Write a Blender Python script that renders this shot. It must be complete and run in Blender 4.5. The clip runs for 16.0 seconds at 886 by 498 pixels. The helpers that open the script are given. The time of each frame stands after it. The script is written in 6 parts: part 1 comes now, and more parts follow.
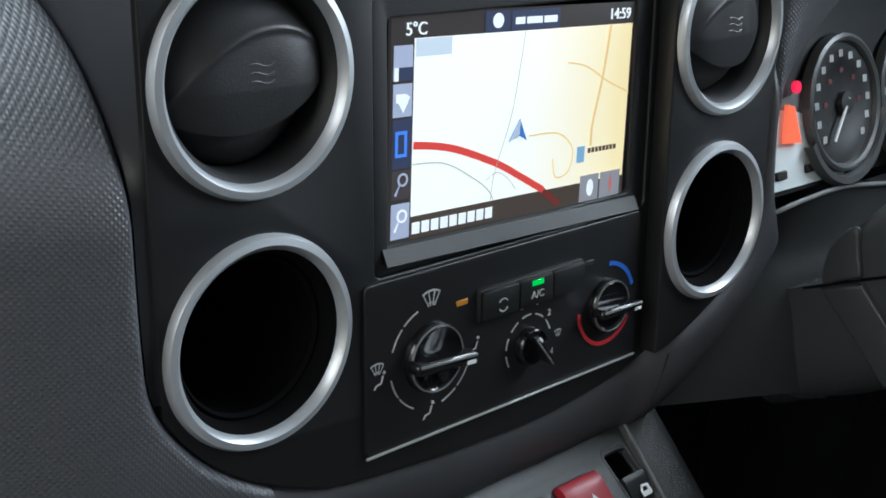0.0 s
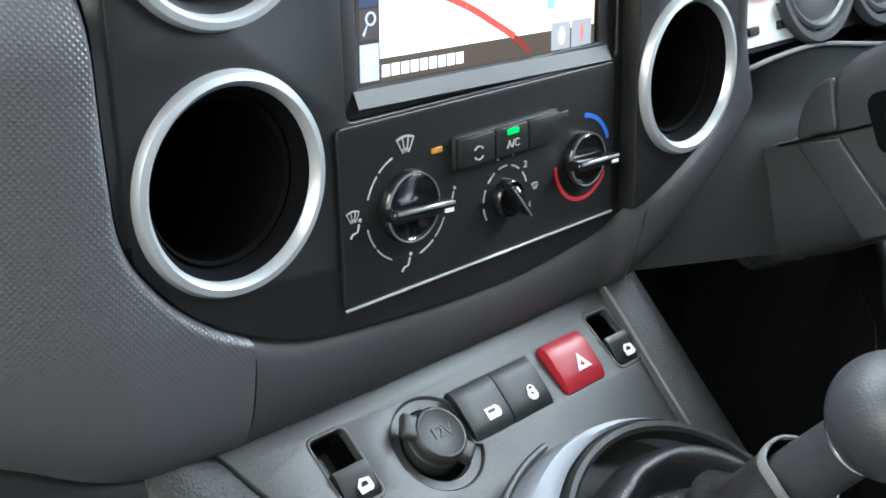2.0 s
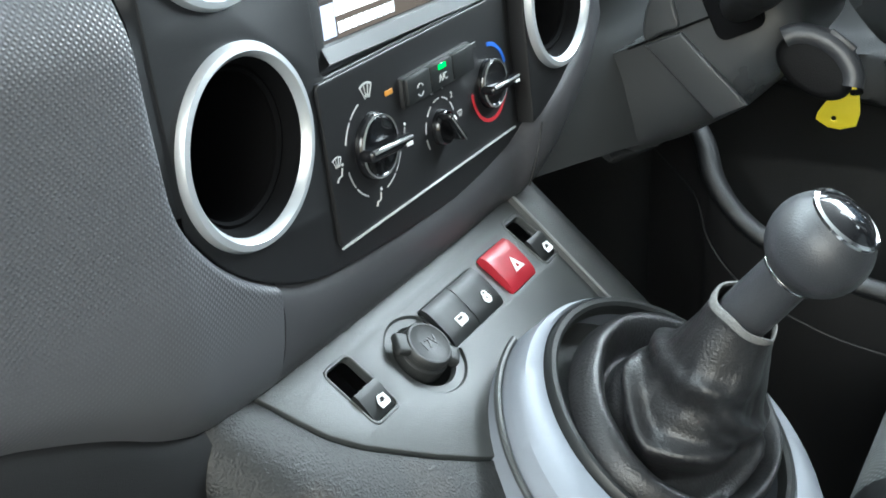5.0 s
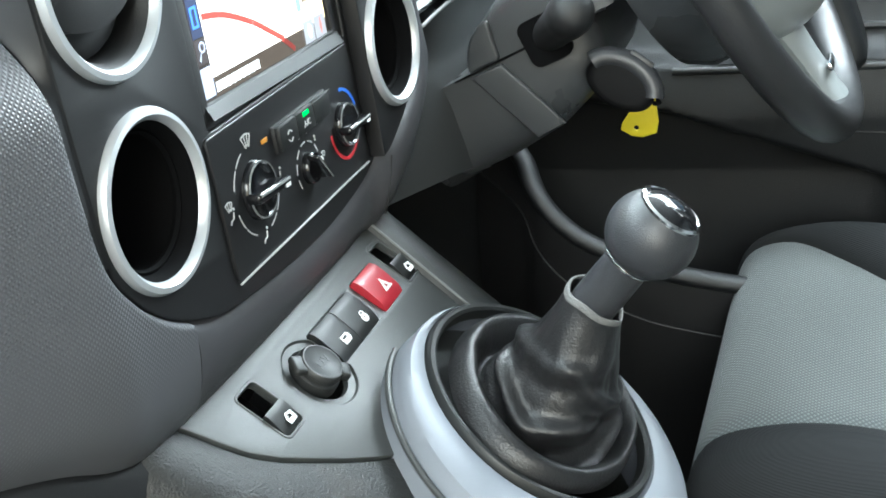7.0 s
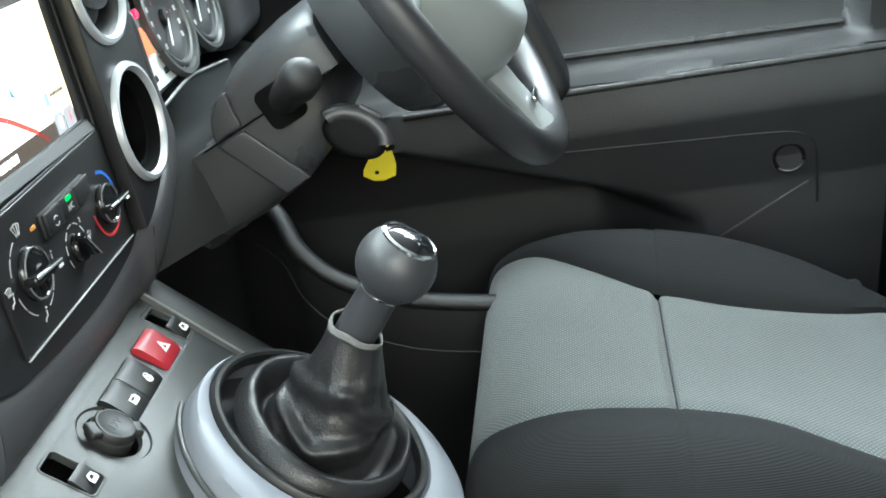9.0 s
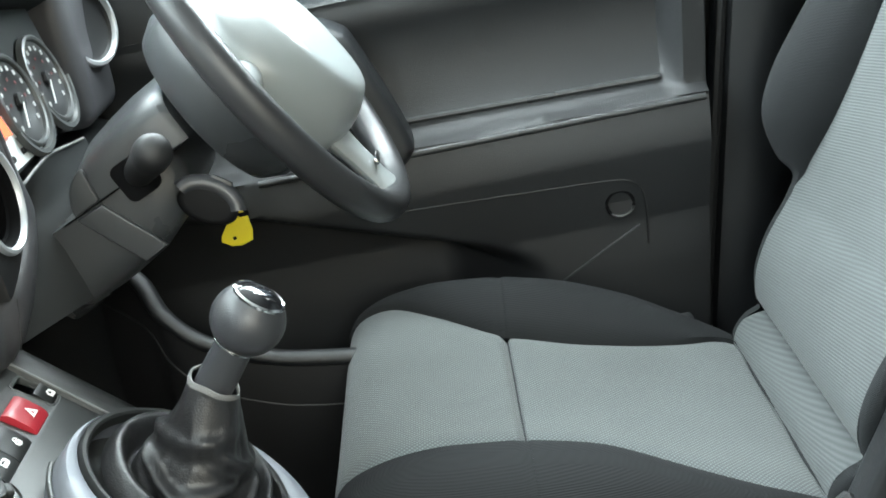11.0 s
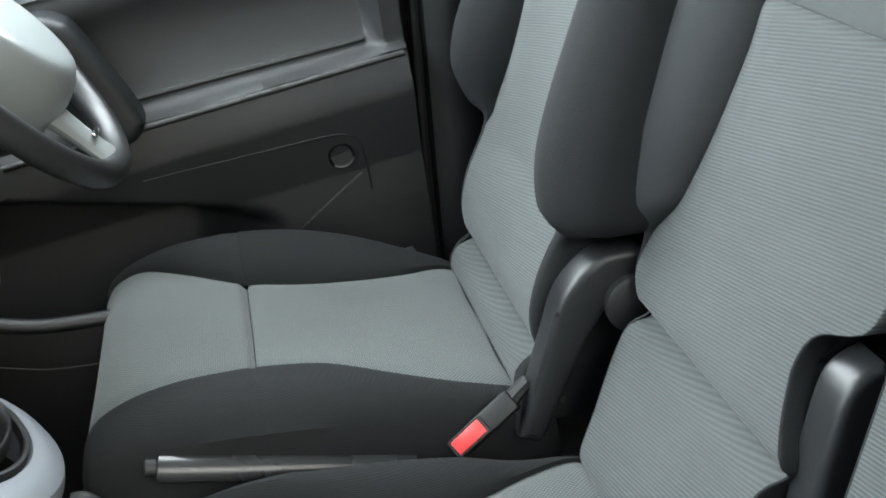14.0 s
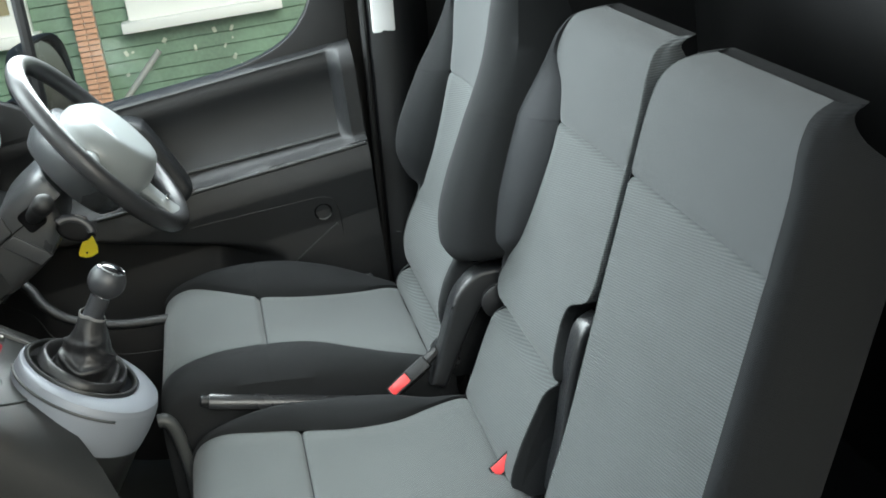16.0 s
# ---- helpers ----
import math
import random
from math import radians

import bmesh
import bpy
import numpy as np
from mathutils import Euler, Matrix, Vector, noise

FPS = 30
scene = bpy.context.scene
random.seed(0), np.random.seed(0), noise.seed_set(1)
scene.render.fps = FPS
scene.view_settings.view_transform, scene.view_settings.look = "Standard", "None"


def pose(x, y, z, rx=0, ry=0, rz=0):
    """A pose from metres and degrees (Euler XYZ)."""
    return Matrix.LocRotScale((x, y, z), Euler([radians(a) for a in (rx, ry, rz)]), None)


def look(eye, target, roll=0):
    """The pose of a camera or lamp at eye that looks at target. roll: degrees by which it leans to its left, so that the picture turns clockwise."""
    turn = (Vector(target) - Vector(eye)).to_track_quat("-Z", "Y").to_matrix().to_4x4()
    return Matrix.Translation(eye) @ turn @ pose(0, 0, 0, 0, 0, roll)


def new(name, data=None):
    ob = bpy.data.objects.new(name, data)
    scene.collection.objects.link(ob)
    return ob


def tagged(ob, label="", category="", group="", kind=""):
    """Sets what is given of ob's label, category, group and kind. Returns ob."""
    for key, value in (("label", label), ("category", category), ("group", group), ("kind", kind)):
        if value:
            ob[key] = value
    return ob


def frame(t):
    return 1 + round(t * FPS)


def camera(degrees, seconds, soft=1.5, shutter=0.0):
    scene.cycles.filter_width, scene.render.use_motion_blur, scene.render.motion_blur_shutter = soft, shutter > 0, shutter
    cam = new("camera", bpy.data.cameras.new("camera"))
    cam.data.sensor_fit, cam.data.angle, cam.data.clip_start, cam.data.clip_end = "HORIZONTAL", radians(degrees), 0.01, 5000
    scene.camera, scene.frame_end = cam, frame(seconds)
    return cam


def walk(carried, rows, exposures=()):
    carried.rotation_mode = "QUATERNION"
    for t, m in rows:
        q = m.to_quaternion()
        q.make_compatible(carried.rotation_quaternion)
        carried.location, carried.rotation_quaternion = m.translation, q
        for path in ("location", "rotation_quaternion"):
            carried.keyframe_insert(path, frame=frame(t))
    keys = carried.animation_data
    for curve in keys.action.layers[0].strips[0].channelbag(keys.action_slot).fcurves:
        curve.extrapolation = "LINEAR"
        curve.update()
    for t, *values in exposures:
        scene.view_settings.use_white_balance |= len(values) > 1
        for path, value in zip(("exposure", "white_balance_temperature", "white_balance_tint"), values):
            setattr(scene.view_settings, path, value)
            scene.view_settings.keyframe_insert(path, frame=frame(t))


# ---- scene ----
cam = camera(39.58, 16.0, soft=1.75)
PATH = [
    (0, (-0.4324, -0.3385, 0.9398), (0.8838, 0.9475, 0.1565), 6.79),
    (0.5, (-0.4320, -0.3371, 0.9315), (0.8796, 0.9403, 0.1267), 6.49),
    (1, (-0.4270, -0.3403, 0.9150), (0.8886, 0.9189, 0.0883), 5.79),
    (1.5, (-0.4266, -0.3450, 0.9054), (0.8907, 0.9002, 0.0603), 5.15),
    (2, (-0.4366, -0.3427, 0.8896), (0.9006, 0.8742, 0.0344), 5.17),
    (2.5, (-0.4516, -0.3373, 0.8808), (0.9045, 0.8483, 0.0118), 4.72),
    (3, (-0.4665, -0.3343, 0.8749), (0.9122, 0.8128, -0.0101), 3.26),
    (3.5, (-0.4932, -0.3255, 0.8761), (0.9355, 0.7446, -0.0258), 2.65),
    (6, (-0.6075, -0.2757, 0.9173), (1.0391, 0.4476, 0.0424), -0.54),
    (6.5, (-0.6315, -0.2770, 0.9226), (1.0517, 0.3752, 0.0615), -0.81),
    (7, (-0.6508, -0.2822, 0.9267), (1.0682, 0.2934, 0.0817), -1.46),
    (7.5, (-0.6715, -0.2876, 0.9358), (1.0752, 0.2129, 0.1000), -1.91),
    (8, (-0.6910, -0.2934, 0.9499), (1.0825, 0.1250, 0.1255), -2.69),
    (8.5, (-0.7112, -0.3004, 0.9542), (1.0904, 0.0213, 0.1475), -3.58),
    (9, (-0.7339, -0.3090, 0.9563), (1.0932, -0.0958, 0.1711), -4.76),
    (11.5, (-0.8208, -0.3478, 0.9774), (1.0492, -0.3686, 0.2685), -5.70),
    (12, (-0.8303, -0.3619, 0.9753), (1.0286, -0.4357, 0.2410), -5.75),
    (12.5, (-0.8521, -0.4037, 0.9785), (0.9968, -0.5213, 0.2249), -6.94),
    (13, (-0.9099, -0.4376, 0.9720), (0.9279, -0.6039, 0.2009), -7.89),
    (13.5, (-0.9481, -0.4445, 0.9809), (0.8793, -0.6564, 0.1963), -8.23),
    (14, (-0.9860, -0.4557, 0.9899), (0.8404, -0.7014, 0.2128), -8.64),
    (14.5, (-1.0132, -0.4704, 0.9931), (0.8248, -0.7306, 0.2487), -8.37),
    (15, (-1.1978, -0.4513, 1.0536), (0.6455, -0.7405, 0.3335), -8.15),
    (15.5, (-1.4393, -0.4417, 1.1320), (0.4114, -0.7270, 0.4295), -8.51),
    (16, (-1.7500, -0.4260, 1.2310), (0.1040, -0.7050, 0.5365), -8.30),
]
EXPOSURES = [(0.0, -0.05, 5600, 4), (1.0, 0.7, 5600, 3), (2.0, 1.25, 5650, 2), (3.5, 1.55, 5600, 0), (7.0, 1.6, 5700, -2), (9.0, 1.5, 5800, -3), (11.5, 1.45, 5920, -2), (12.5, 1.3, 5950, -1), (14.5, 1.0, 6000, 2), (16.0, 1.0, 6000, 0)]
walk(cam, [(t, look(eye, target, roll)) for t, eye, target, roll in PATH], EXPOSURES)

# ---- light: overcast daylight through the open passenger door, windscreen and windows ----
world = bpy.data.worlds.new("sky")
scene.world = world
world.use_nodes = True
wn = world.node_tree
sky = wn.nodes.new("ShaderNodeTexSky")
sky.sky_type, sky.sun_disc = "NISHITA", False
sky.sun_elevation, sky.sun_rotation = radians(32), radians(250)
sky.dust_density = 4.0
wn.links.new(sky.outputs["Color"], wn.nodes["Background"].inputs["Color"])
wn.nodes["Background"].inputs["Strength"].default_value = 0.062
sun = new("sun", bpy.data.lights.new("sun", "SUN"))
sun.data.energy, sun.data.angle, sun.data.color = 0.70, radians(25), (1.0, 0.97, 0.93)
sun.matrix_world = look((-6, -1.0, 3.8), (0, 0, 0.5))
glow_ws = new("windscreen_daylight", bpy.data.lights.new("windscreen_daylight", "AREA"))
glow_ws.data.shape, glow_ws.data.size, glow_ws.data.size_y, glow_ws.data.energy, glow_ws.data.color = "RECTANGLE", 1.25, 0.62, 16.0, (1.0, 1.0, 1.0)
glow_ws.matrix_world = look((0.0, 0.41, 1.20), (0.0, -0.27, 0.46))
glow_dw = new("driver_window_daylight", bpy.data.lights.new("driver_window_daylight", "AREA"))
glow_dw.data.shape, glow_dw.data.size, glow_dw.data.size_y, glow_dw.data.energy, glow_dw.data.color = "RECTANGLE", 0.74, 0.26, 14.0, (1.0, 1.0, 1.0)
glow_dw.matrix_world = look((0.674, -0.25, 1.155), (0.0, -0.27, 1.06))


# ---- materials ----
def material(name, colour, rough=0.5, metal=0.0, grain=0.0, scale=400.0, vary=0.08, big=6.0, spec=0.5, coat=0.0):
    """Plain surface with tone variation at two scales and a fine relief."""
    m = bpy.data.materials.new(name)
    m.use_nodes = True
    n, l = m.node_tree.nodes, m.node_tree.links
    b = n["Principled BSDF"]
    co = n.new("ShaderNodeTexCoord")
    n1, n2 = n.new("ShaderNodeTexNoise"), n.new("ShaderNodeTexNoise")
    n1.inputs["Scale"].default_value, n1.inputs["Detail"].default_value = big, 5.0
    n2.inputs["Scale"].default_value, n2.inputs["Detail"].default_value = scale, 3.0
    for k in (n1, n2):
        l.new(co.outputs["Object"], k.inputs["Vector"])
    mixn = n.new("ShaderNodeMath")
    mixn.operation = "MULTIPLY_ADD"
    l.new(n2.outputs["Fac"], mixn.inputs[0])
    mixn.inputs[1].default_value = 0.4
    l.new(n1.outputs["Fac"], mixn.inputs[2])
    ramp = n.new("ShaderNodeValToRGB")
    ramp.color_ramp.elements[0].position, ramp.color_ramp.elements[1].position = 0.4, 1.0
    ramp.color_ramp.elements[0].color = (*[c * (1 - vary) for c in colour], 1)
    ramp.color_ramp.elements[1].color = (*[min(1, c * (1 + vary)) for c in colour], 1)
    l.new(mixn.outputs[0], ramp.inputs["Fac"])
    l.new(ramp.outputs["Color"], b.inputs["Base Color"])
    rr = n.new("ShaderNodeMapRange")
    rr.inputs["To Min"].default_value, rr.inputs["To Max"].default_value = max(0.02, rough - 0.08), min(1, rough + 0.08)
    l.new(n1.outputs["Fac"], rr.inputs["Value"])
    l.new(rr.outputs["Result"], b.inputs["Roughness"])
    b.inputs["Metallic"].default_value = metal
    b.inputs["Specular IOR Level"].default_value = spec
    b.inputs["Coat Weight"].default_value = coat
    if grain:
        bump = n.new("ShaderNodeBump")
        bump.inputs["Strength"].default_value, bump.inputs["Distance"].default_value = grain, 0.001
        l.new(n2.outputs["Fac"], bump.inputs["Height"])
        l.new(bump.outputs["Normal"], b.inputs["Normal"])
    return m


def woven(name, colour, pitch=0.0016, depth=0.5, vary=0.10, rough=0.9, axis=(0, 0, 0), cell=False, sheen=0.05, band="Z", low=None, high=None, mark=0.10, lattice=None, spec=0.25):
    """Cloth or embossed skin: fine ribs (or a lattice of small cells) over slow tone changes."""
    m = material(name, colour, rough, grain=0.0, scale=900.0, vary=vary, big=9.0, spec=spec)
    n, l = m.node_tree.nodes, m.node_tree.links
    b = n["Principled BSDF"]
    b.inputs["Sheen Weight"].default_value = sheen
    co, mp = n.new("ShaderNodeTexCoord"), n.new("ShaderNodeMapping")
    mp.inputs["Rotation"].default_value = [radians(a) for a in axis]
    l.new(co.outputs["Object"], mp.inputs["Vector"])
    waves = []
    slopes = [mp]
    if lattice:
        # two crossed sets of ribs give staggered raised dots
        slopes = [mp, n.new("ShaderNodeMapping")]
        l.new(co.outputs["Object"], slopes[1].inputs["Vector"])
        for s, sign in zip(slopes, (1, -1)):
            s.inputs["Rotation"].default_value = (0, radians(46 * sign), 0) if lattice == "back" else (0, 0, radians(46 * sign))
    for d, s in zip(("X", "Z") if cell else (band, band), (mp, mp) if cell else slopes):
        w = n.new("ShaderNodeTexWave")
        w.wave_type, w.bands_direction, w.wave_profile = "BANDS", d, "SIN"
        w.inputs["Scale"].default_value = 0.314 / pitch
        w.inputs["Distortion"].default_value, w.inputs["Detail"].default_value = (0.0, 0.0) if cell else (0.25, 2.0) if lattice else (0.6, 2.0)
        l.new(s.outputs["Vector"], w.inputs["Vector"])
        waves.append(w)
    height = waves[0].outputs["Fac"]
    if len(waves) > 1:
        mul = n.new("ShaderNodeMath")
        mul.operation = "MULTIPLY"
        l.new(waves[0].outputs["Fac"], mul.inputs[0])
        l.new(waves[1].outputs["Fac"], mul.inputs[1])
        height = mul.outputs[0]
    if low is not None:
        # the emboss runs out towards the smooth lower edge
        sp, fade, mk = n.new("ShaderNodeSeparateXYZ"), n.new("ShaderNodeMapRange"), n.new("ShaderNodeMath")
        l.new(co.outputs["Object"], sp.inputs["Vector"])
        l.new(sp.outputs["Z"], fade.inputs["Value"])
        fade.inputs["From Min"].default_value, fade.inputs["From Max"].default_value = low, high
        mk.operation = "MULTIPLY"
        l.new(height, mk.inputs[0])
        l.new(fade.outputs["Result"], mk.inputs[1])
        height = mk.outputs[0]
    bump = n.new("ShaderNodeBump")
    bump.inputs["Strength"].default_value, bump.inputs["Distance"].default_value = depth, 0.0012 if cell else 0.0006
    l.new(height, bump.inputs["Height"])
    l.new(bump.outputs["Normal"], b.inputs["Normal"])
    src = b.inputs["Base Color"].links[0].from_socket
    mx = n.new("ShaderNodeMix")
    mx.data_type, mx.blend_type = "RGBA", "MULTIPLY"
    sc = n.new("ShaderNodeMapRange")
    sc.inputs["To Min"].default_value, sc.inputs["To Max"].default_value = (1.0, 1.18) if cell else (1.0 - mark, 1.0 + 3 * mark) if lattice else (1.0 - mark, 1.0 + mark * 0.5)
    l.new(height, sc.inputs["Value"])
    mx.inputs["Factor"].default_value = 1.0
    l.new(src, mx.inputs["A"])
    l.new(sc.outputs["Result"], mx.inputs["B"])
    l.new(mx.outputs["Result"], b.inputs["Base Color"])
    return m


def glow(name, colour, power):
    m = bpy.data.materials.new(name)
    m.use_nodes = True
    b = m.node_tree.nodes["Principled BSDF"]
    b.inputs["Base Color"].default_value = (*[c * 0.3 for c in colour], 1)
    b.inputs["Emission Color"].default_value = (*colour, 1)
    b.inputs["Emission Strength"].default_value = power * 0.42
    b.inputs["Roughness"].default_value = 0.2
    return m


def clear(name, tint=(1, 1, 1), rough=0.0):
    m = bpy.data.materials.new(name)
    m.use_nodes = True
    b = m.node_tree.nodes["Principled BSDF"]
    b.inputs["Base Color"].default_value = (*tint, 1)
    b.inputs["Transmission Weight"].default_value = 1.0
    b.inputs["Roughness"].default_value = rough
    b.inputs["IOR"].default_value = 1.45
    return m


BLACK = material("black_plastic", (0.0075, 0.0075, 0.008), 0.55, grain=0.25, scale=1400)
PANEL = material("satin_black_panel", (0.0075, 0.0075, 0.0082), 0.46, grain=0.12, scale=1800)
GLOSS = material("gloss_black", (0.008, 0.008, 0.009), 0.12, spec=0.5)
# Near-black and dull: the shade inside hollows is put into this colour.
DARK = material("hollow_shade_plastic", (0.0032, 0.0032, 0.0036), 0.9, spec=0.08)
PAD = woven("embossed_grey_pad", (0.080, 0.081, 0.087), pitch=0.0021, depth=0.38, rough=0.37, axis=(0, 38, 0), cell=True, sheen=0.0, vary=0.05, low=0.60, high=0.655, spec=0.4)
LIP = material("grey_soft_plastic", (0.054, 0.0535, 0.058), 0.45, grain=0.15, scale=1600)
SILVER = material("silver_paint", (0.52, 0.54, 0.56), 0.38, metal=0.55, vary=0.04)
CHROME = material("chrome", (0.8, 0.8, 0.8), 0.14, metal=1.0, vary=0.02)
CONSOLE = material("console_plastic", (0.041, 0.044, 0.044), 0.40, grain=0.25, scale=1500)
CONSOLE_ROUGH = material("grained_console_plastic", (0.016, 0.017, 0.017), 0.45, grain=0.9, scale=700)
# Brown patches, stronger towards the top: a warm reflection painted into the colour.
sn, sl = CONSOLE_ROUGH.node_tree.nodes, CONSOLE_ROUGH.node_tree.links
sb = sn["Principled BSDF"]
stc, stn, str_, stm = sn.new("ShaderNodeTexCoord"), sn.new("ShaderNodeTexNoise"), sn.new("ShaderNodeValToRGB"), sn.new("ShaderNodeMix")
stn.inputs["Scale"].default_value, stn.inputs["Detail"].default_value = 14.0, 6.0
str_.color_ramp.elements[0].position, str_.color_ramp.elements[1].position = 0.48, 0.68
stm.data_type = "RGBA"
stm.inputs["B"].default_value = (0.055, 0.042, 0.031, 1)
sl.new(stc.outputs["Object"], stn.inputs["Vector"])
sl.new(stn.outputs["Fac"], str_.inputs["Fac"])
sl.new(sb.inputs["Base Color"].links[0].from_socket, stm.inputs["A"])
stz, stf, stx = sn.new("ShaderNodeSeparateXYZ"), sn.new("ShaderNodeMapRange"), sn.new("ShaderNodeMath")
stf.inputs["From Min"].default_value, stf.inputs["From Max"].default_value = 0.47, 0.56
stx.operation = "MULTIPLY"
sl.new(stc.outputs["Object"], stz.inputs["Vector"])
sl.new(stz.outputs["Z"], stf.inputs["Value"])
sl.new(stf.outputs["Result"], stx.inputs[0])
sl.new(str_.outputs["Color"], stx.inputs[1])
sl.new(stx.outputs[0], stm.inputs["Factor"])
sl.new(stm.outputs["Result"], sb.inputs["Base Color"])
BLUEGREY = material("blue_grey_paint", (0.20, 0.215, 0.245), 0.48, metal=0.12, vary=0.04)
SWITCH = material("switch_plastic", (0.014, 0.015, 0.015), 0.42, grain=0.1, scale=1500, spec=0.35)
RUBBER = material("rubber_cap", (0.019, 0.020, 0.020), 0.5, grain=0.2, scale=900)
RED = material("red_button", (0.33, 0.018, 0.03), 0.38, vary=0.05)
WHITE = material("white_print", (0.75, 0.76, 0.76), 0.5, vary=0.03)
GREYPRINT = material("grey_print", (0.42, 0.43, 0.43), 0.5, vary=0.03)
BLUEPRINT = material("blue_print", (0.03, 0.13, 0.55), 0.5, vary=0.03)
REDPRINT = material("red_print", (0.42, 0.02, 0.03), 0.5, vary=0.03)
LEATHER = material("black_leather", (0.013, 0.013, 0.0138), 0.36, grain=0.5, scale=650, vary=0.2)
RIMSKIN = material("wheel_leather", (0.022, 0.022, 0.023), 0.33, grain=0.35, scale=900)
KNOBSKIN = material("satin_grey_knob", (0.030, 0.031, 0.034), 0.36, grain=0.3, scale=900)
CLOTH = woven("light_grey_cloth", (0.080, 0.087, 0.087), pitch=0.0034, depth=0.6, band="Y", sheen=0.12, mark=0.24, lattice="seat")
CLOTH_TOP = woven("light_grey_cloth_back", (0.071, 0.077, 0.0775), pitch=0.0031, depth=0.7, axis=(0, -9, 0), band="Z", sheen=0.10, mark=0.24)
CLOTH_UP = woven("smooth_grey_cloth", (0.058, 0.062, 0.0635), pitch=0.0016, depth=0.3, band="X", sheen=0.1)
CLOTH_DARK = woven("charcoal_cloth", (0.0112, 0.0120, 0.0128), pitch=0.0015, depth=0.35, rough=0.95, sheen=0.0)
CLOTH_MID = woven("mid_grey_cloth", (0.030, 0.0315, 0.034), pitch=0.0015, depth=0.35, rough=0.95, sheen=0.0)
RECL = material("dark_seat_plastic", (0.016, 0.0165, 0.0175), 0.30, grain=0.35, scale=1100)
TRIM = material("door_trim_plastic", (0.0092, 0.0098, 0.0107), 0.44, grain=0.6, scale=900)
# Paler than TRIM: highlights along the door's edges are put into this colour.
TRIM_GLINT = material("door_highlight_plastic", (0.022, 0.023, 0.024), 0.28, grain=0.4, scale=900)
CARPET = material("black_carpet", (0.006, 0.006, 0.007), 0.98, grain=1.0, scale=1500)
HEADLINER = woven("grey_headliner", (0.32, 0.32, 0.31), pitch=0.002, depth=0.2)
PAINT = material("white_van_paint", (0.75, 0.75, 0.74), 0.25, coat=0.6, vary=0.02)
FLAPMAT = material("vent_plastic", (0.024, 0.024, 0.025), 0.42, grain=0.2, scale=1400)
YELLOW = material("yellow_tag", (0.75, 0.62, 0.02), 0.4, vary=0.05)
REDTAG = material("red_buckle_button", (0.75, 0.06, 0.06), 0.35, vary=0.05)
GLASS = clear("window_glass", (0.95, 1.0, 0.97))


# ---- building helpers ----
def thing(name, label, category, group="", kind=""):
    return tagged(new(name), label, category, group, kind)


def part(name, bm, mat, parent, label="", smooth=True, flat_angle=40):
    me = bpy.data.meshes.new(name)
    bmesh.ops.recalc_face_normals(bm, faces=bm.faces[:])
    for f in bm.faces:
        f.smooth = smooth
    if smooth:
        lim = radians(flat_angle)
        for e in bm.edges:
            if len(e.link_faces) == 2 and e.calc_face_angle(0) > lim:
                e.smooth = False
    bm.to_mesh(me)
    bm.free()
    me.materials.append(mat)
    ob = new(name, me)
    ob.parent = parent
    return tagged(ob, label)


def box(sx, sy, sz, m=None, bevel=0.0, seg=2):
    bm = bmesh.new()
    bmesh.ops.create_cube(bm, size=1.0, matrix=Matrix.Diagonal((sx, sy, sz, 1)))
    if bevel:
        bmesh.ops.bevel(bm, geom=bm.edges[:], offset=bevel, segments=seg, affect="EDGES", profile=0.5)
    if m is not None:
        bm.transform(m)
    return bm


def lathe(profile, m=None, n=48, close=False):
    """Revolves (radius, height) pairs about the local z axis."""
    bm = bmesh.new()
    rings = []
    for r, h in profile:
        if r < 1e-6:
            rings.append([bm.verts.new((0, 0, h))])
        else:
            rings.append([bm.verts.new((r * math.cos(2 * math.pi * k / n), r * math.sin(2 * math.pi * k / n), h)) for k in range(n)])
    pairs = list(zip(rings, rings[1:]))
    if close:
        pairs.append((rings[-1], rings[0]))
    for a, b in pairs:
        for k in range(n):
            k2 = (k + 1) % n
            if len(a) == 1 and len(b) == 1:
                continue
            if len(a) == 1:
                bm.faces.new((a[0], b[k], b[k2]))
            elif len(b) == 1:
                bm.faces.new((a[k], a[k2], b[0]))
            else:
                bm.faces.new((a[k], a[k2], b[k2], b[k]))
    if m is not None:
        bm.transform(m)
    return bm


def grid(points, closed=False, cap=False):
    """A skin through rows of points (equal counts). closed: each row is a loop."""
    bm = bmesh.new()
    rows = [[bm.verts.new(p) for p in row] for row in points]
    n = len(rows[0])
    for a, b in zip(rows, rows[1:]):
        for k in range(n if closed else n - 1):
            bm.faces.new((a[k], a[(k + 1) % n], b[(k + 1) % n], b[k]))
    if cap:
        bm.faces.new(rows[0])
        bm.faces.new(list(reversed(rows[-1])))
    return bm


def smooth_path(pts, n=8, loop=False):
    """Catmull-Rom through points."""
    p = [Vector(q) for q in pts]
    out = []
    cnt = len(p)
    for i in range(cnt if loop else cnt - 1):
        if loop:
            a, b, c, d = p[i - 1], p[i], p[(i + 1) % cnt], p[(i + 2) % cnt]
        else:
            a, b, c, d = p[max(i - 1, 0)], p[i], p[i + 1], p[min(i + 2, cnt - 1)]
        for k in range(n):
            t = k / n
            out.append(0.5 * (2 * b + (c - a) * t + (2 * a - 5 * b + 4 * c - d) * t * t + (3 * b - a - 3 * c + d) * t**3))
    if not loop:
        out.append(p[-1])
    return out


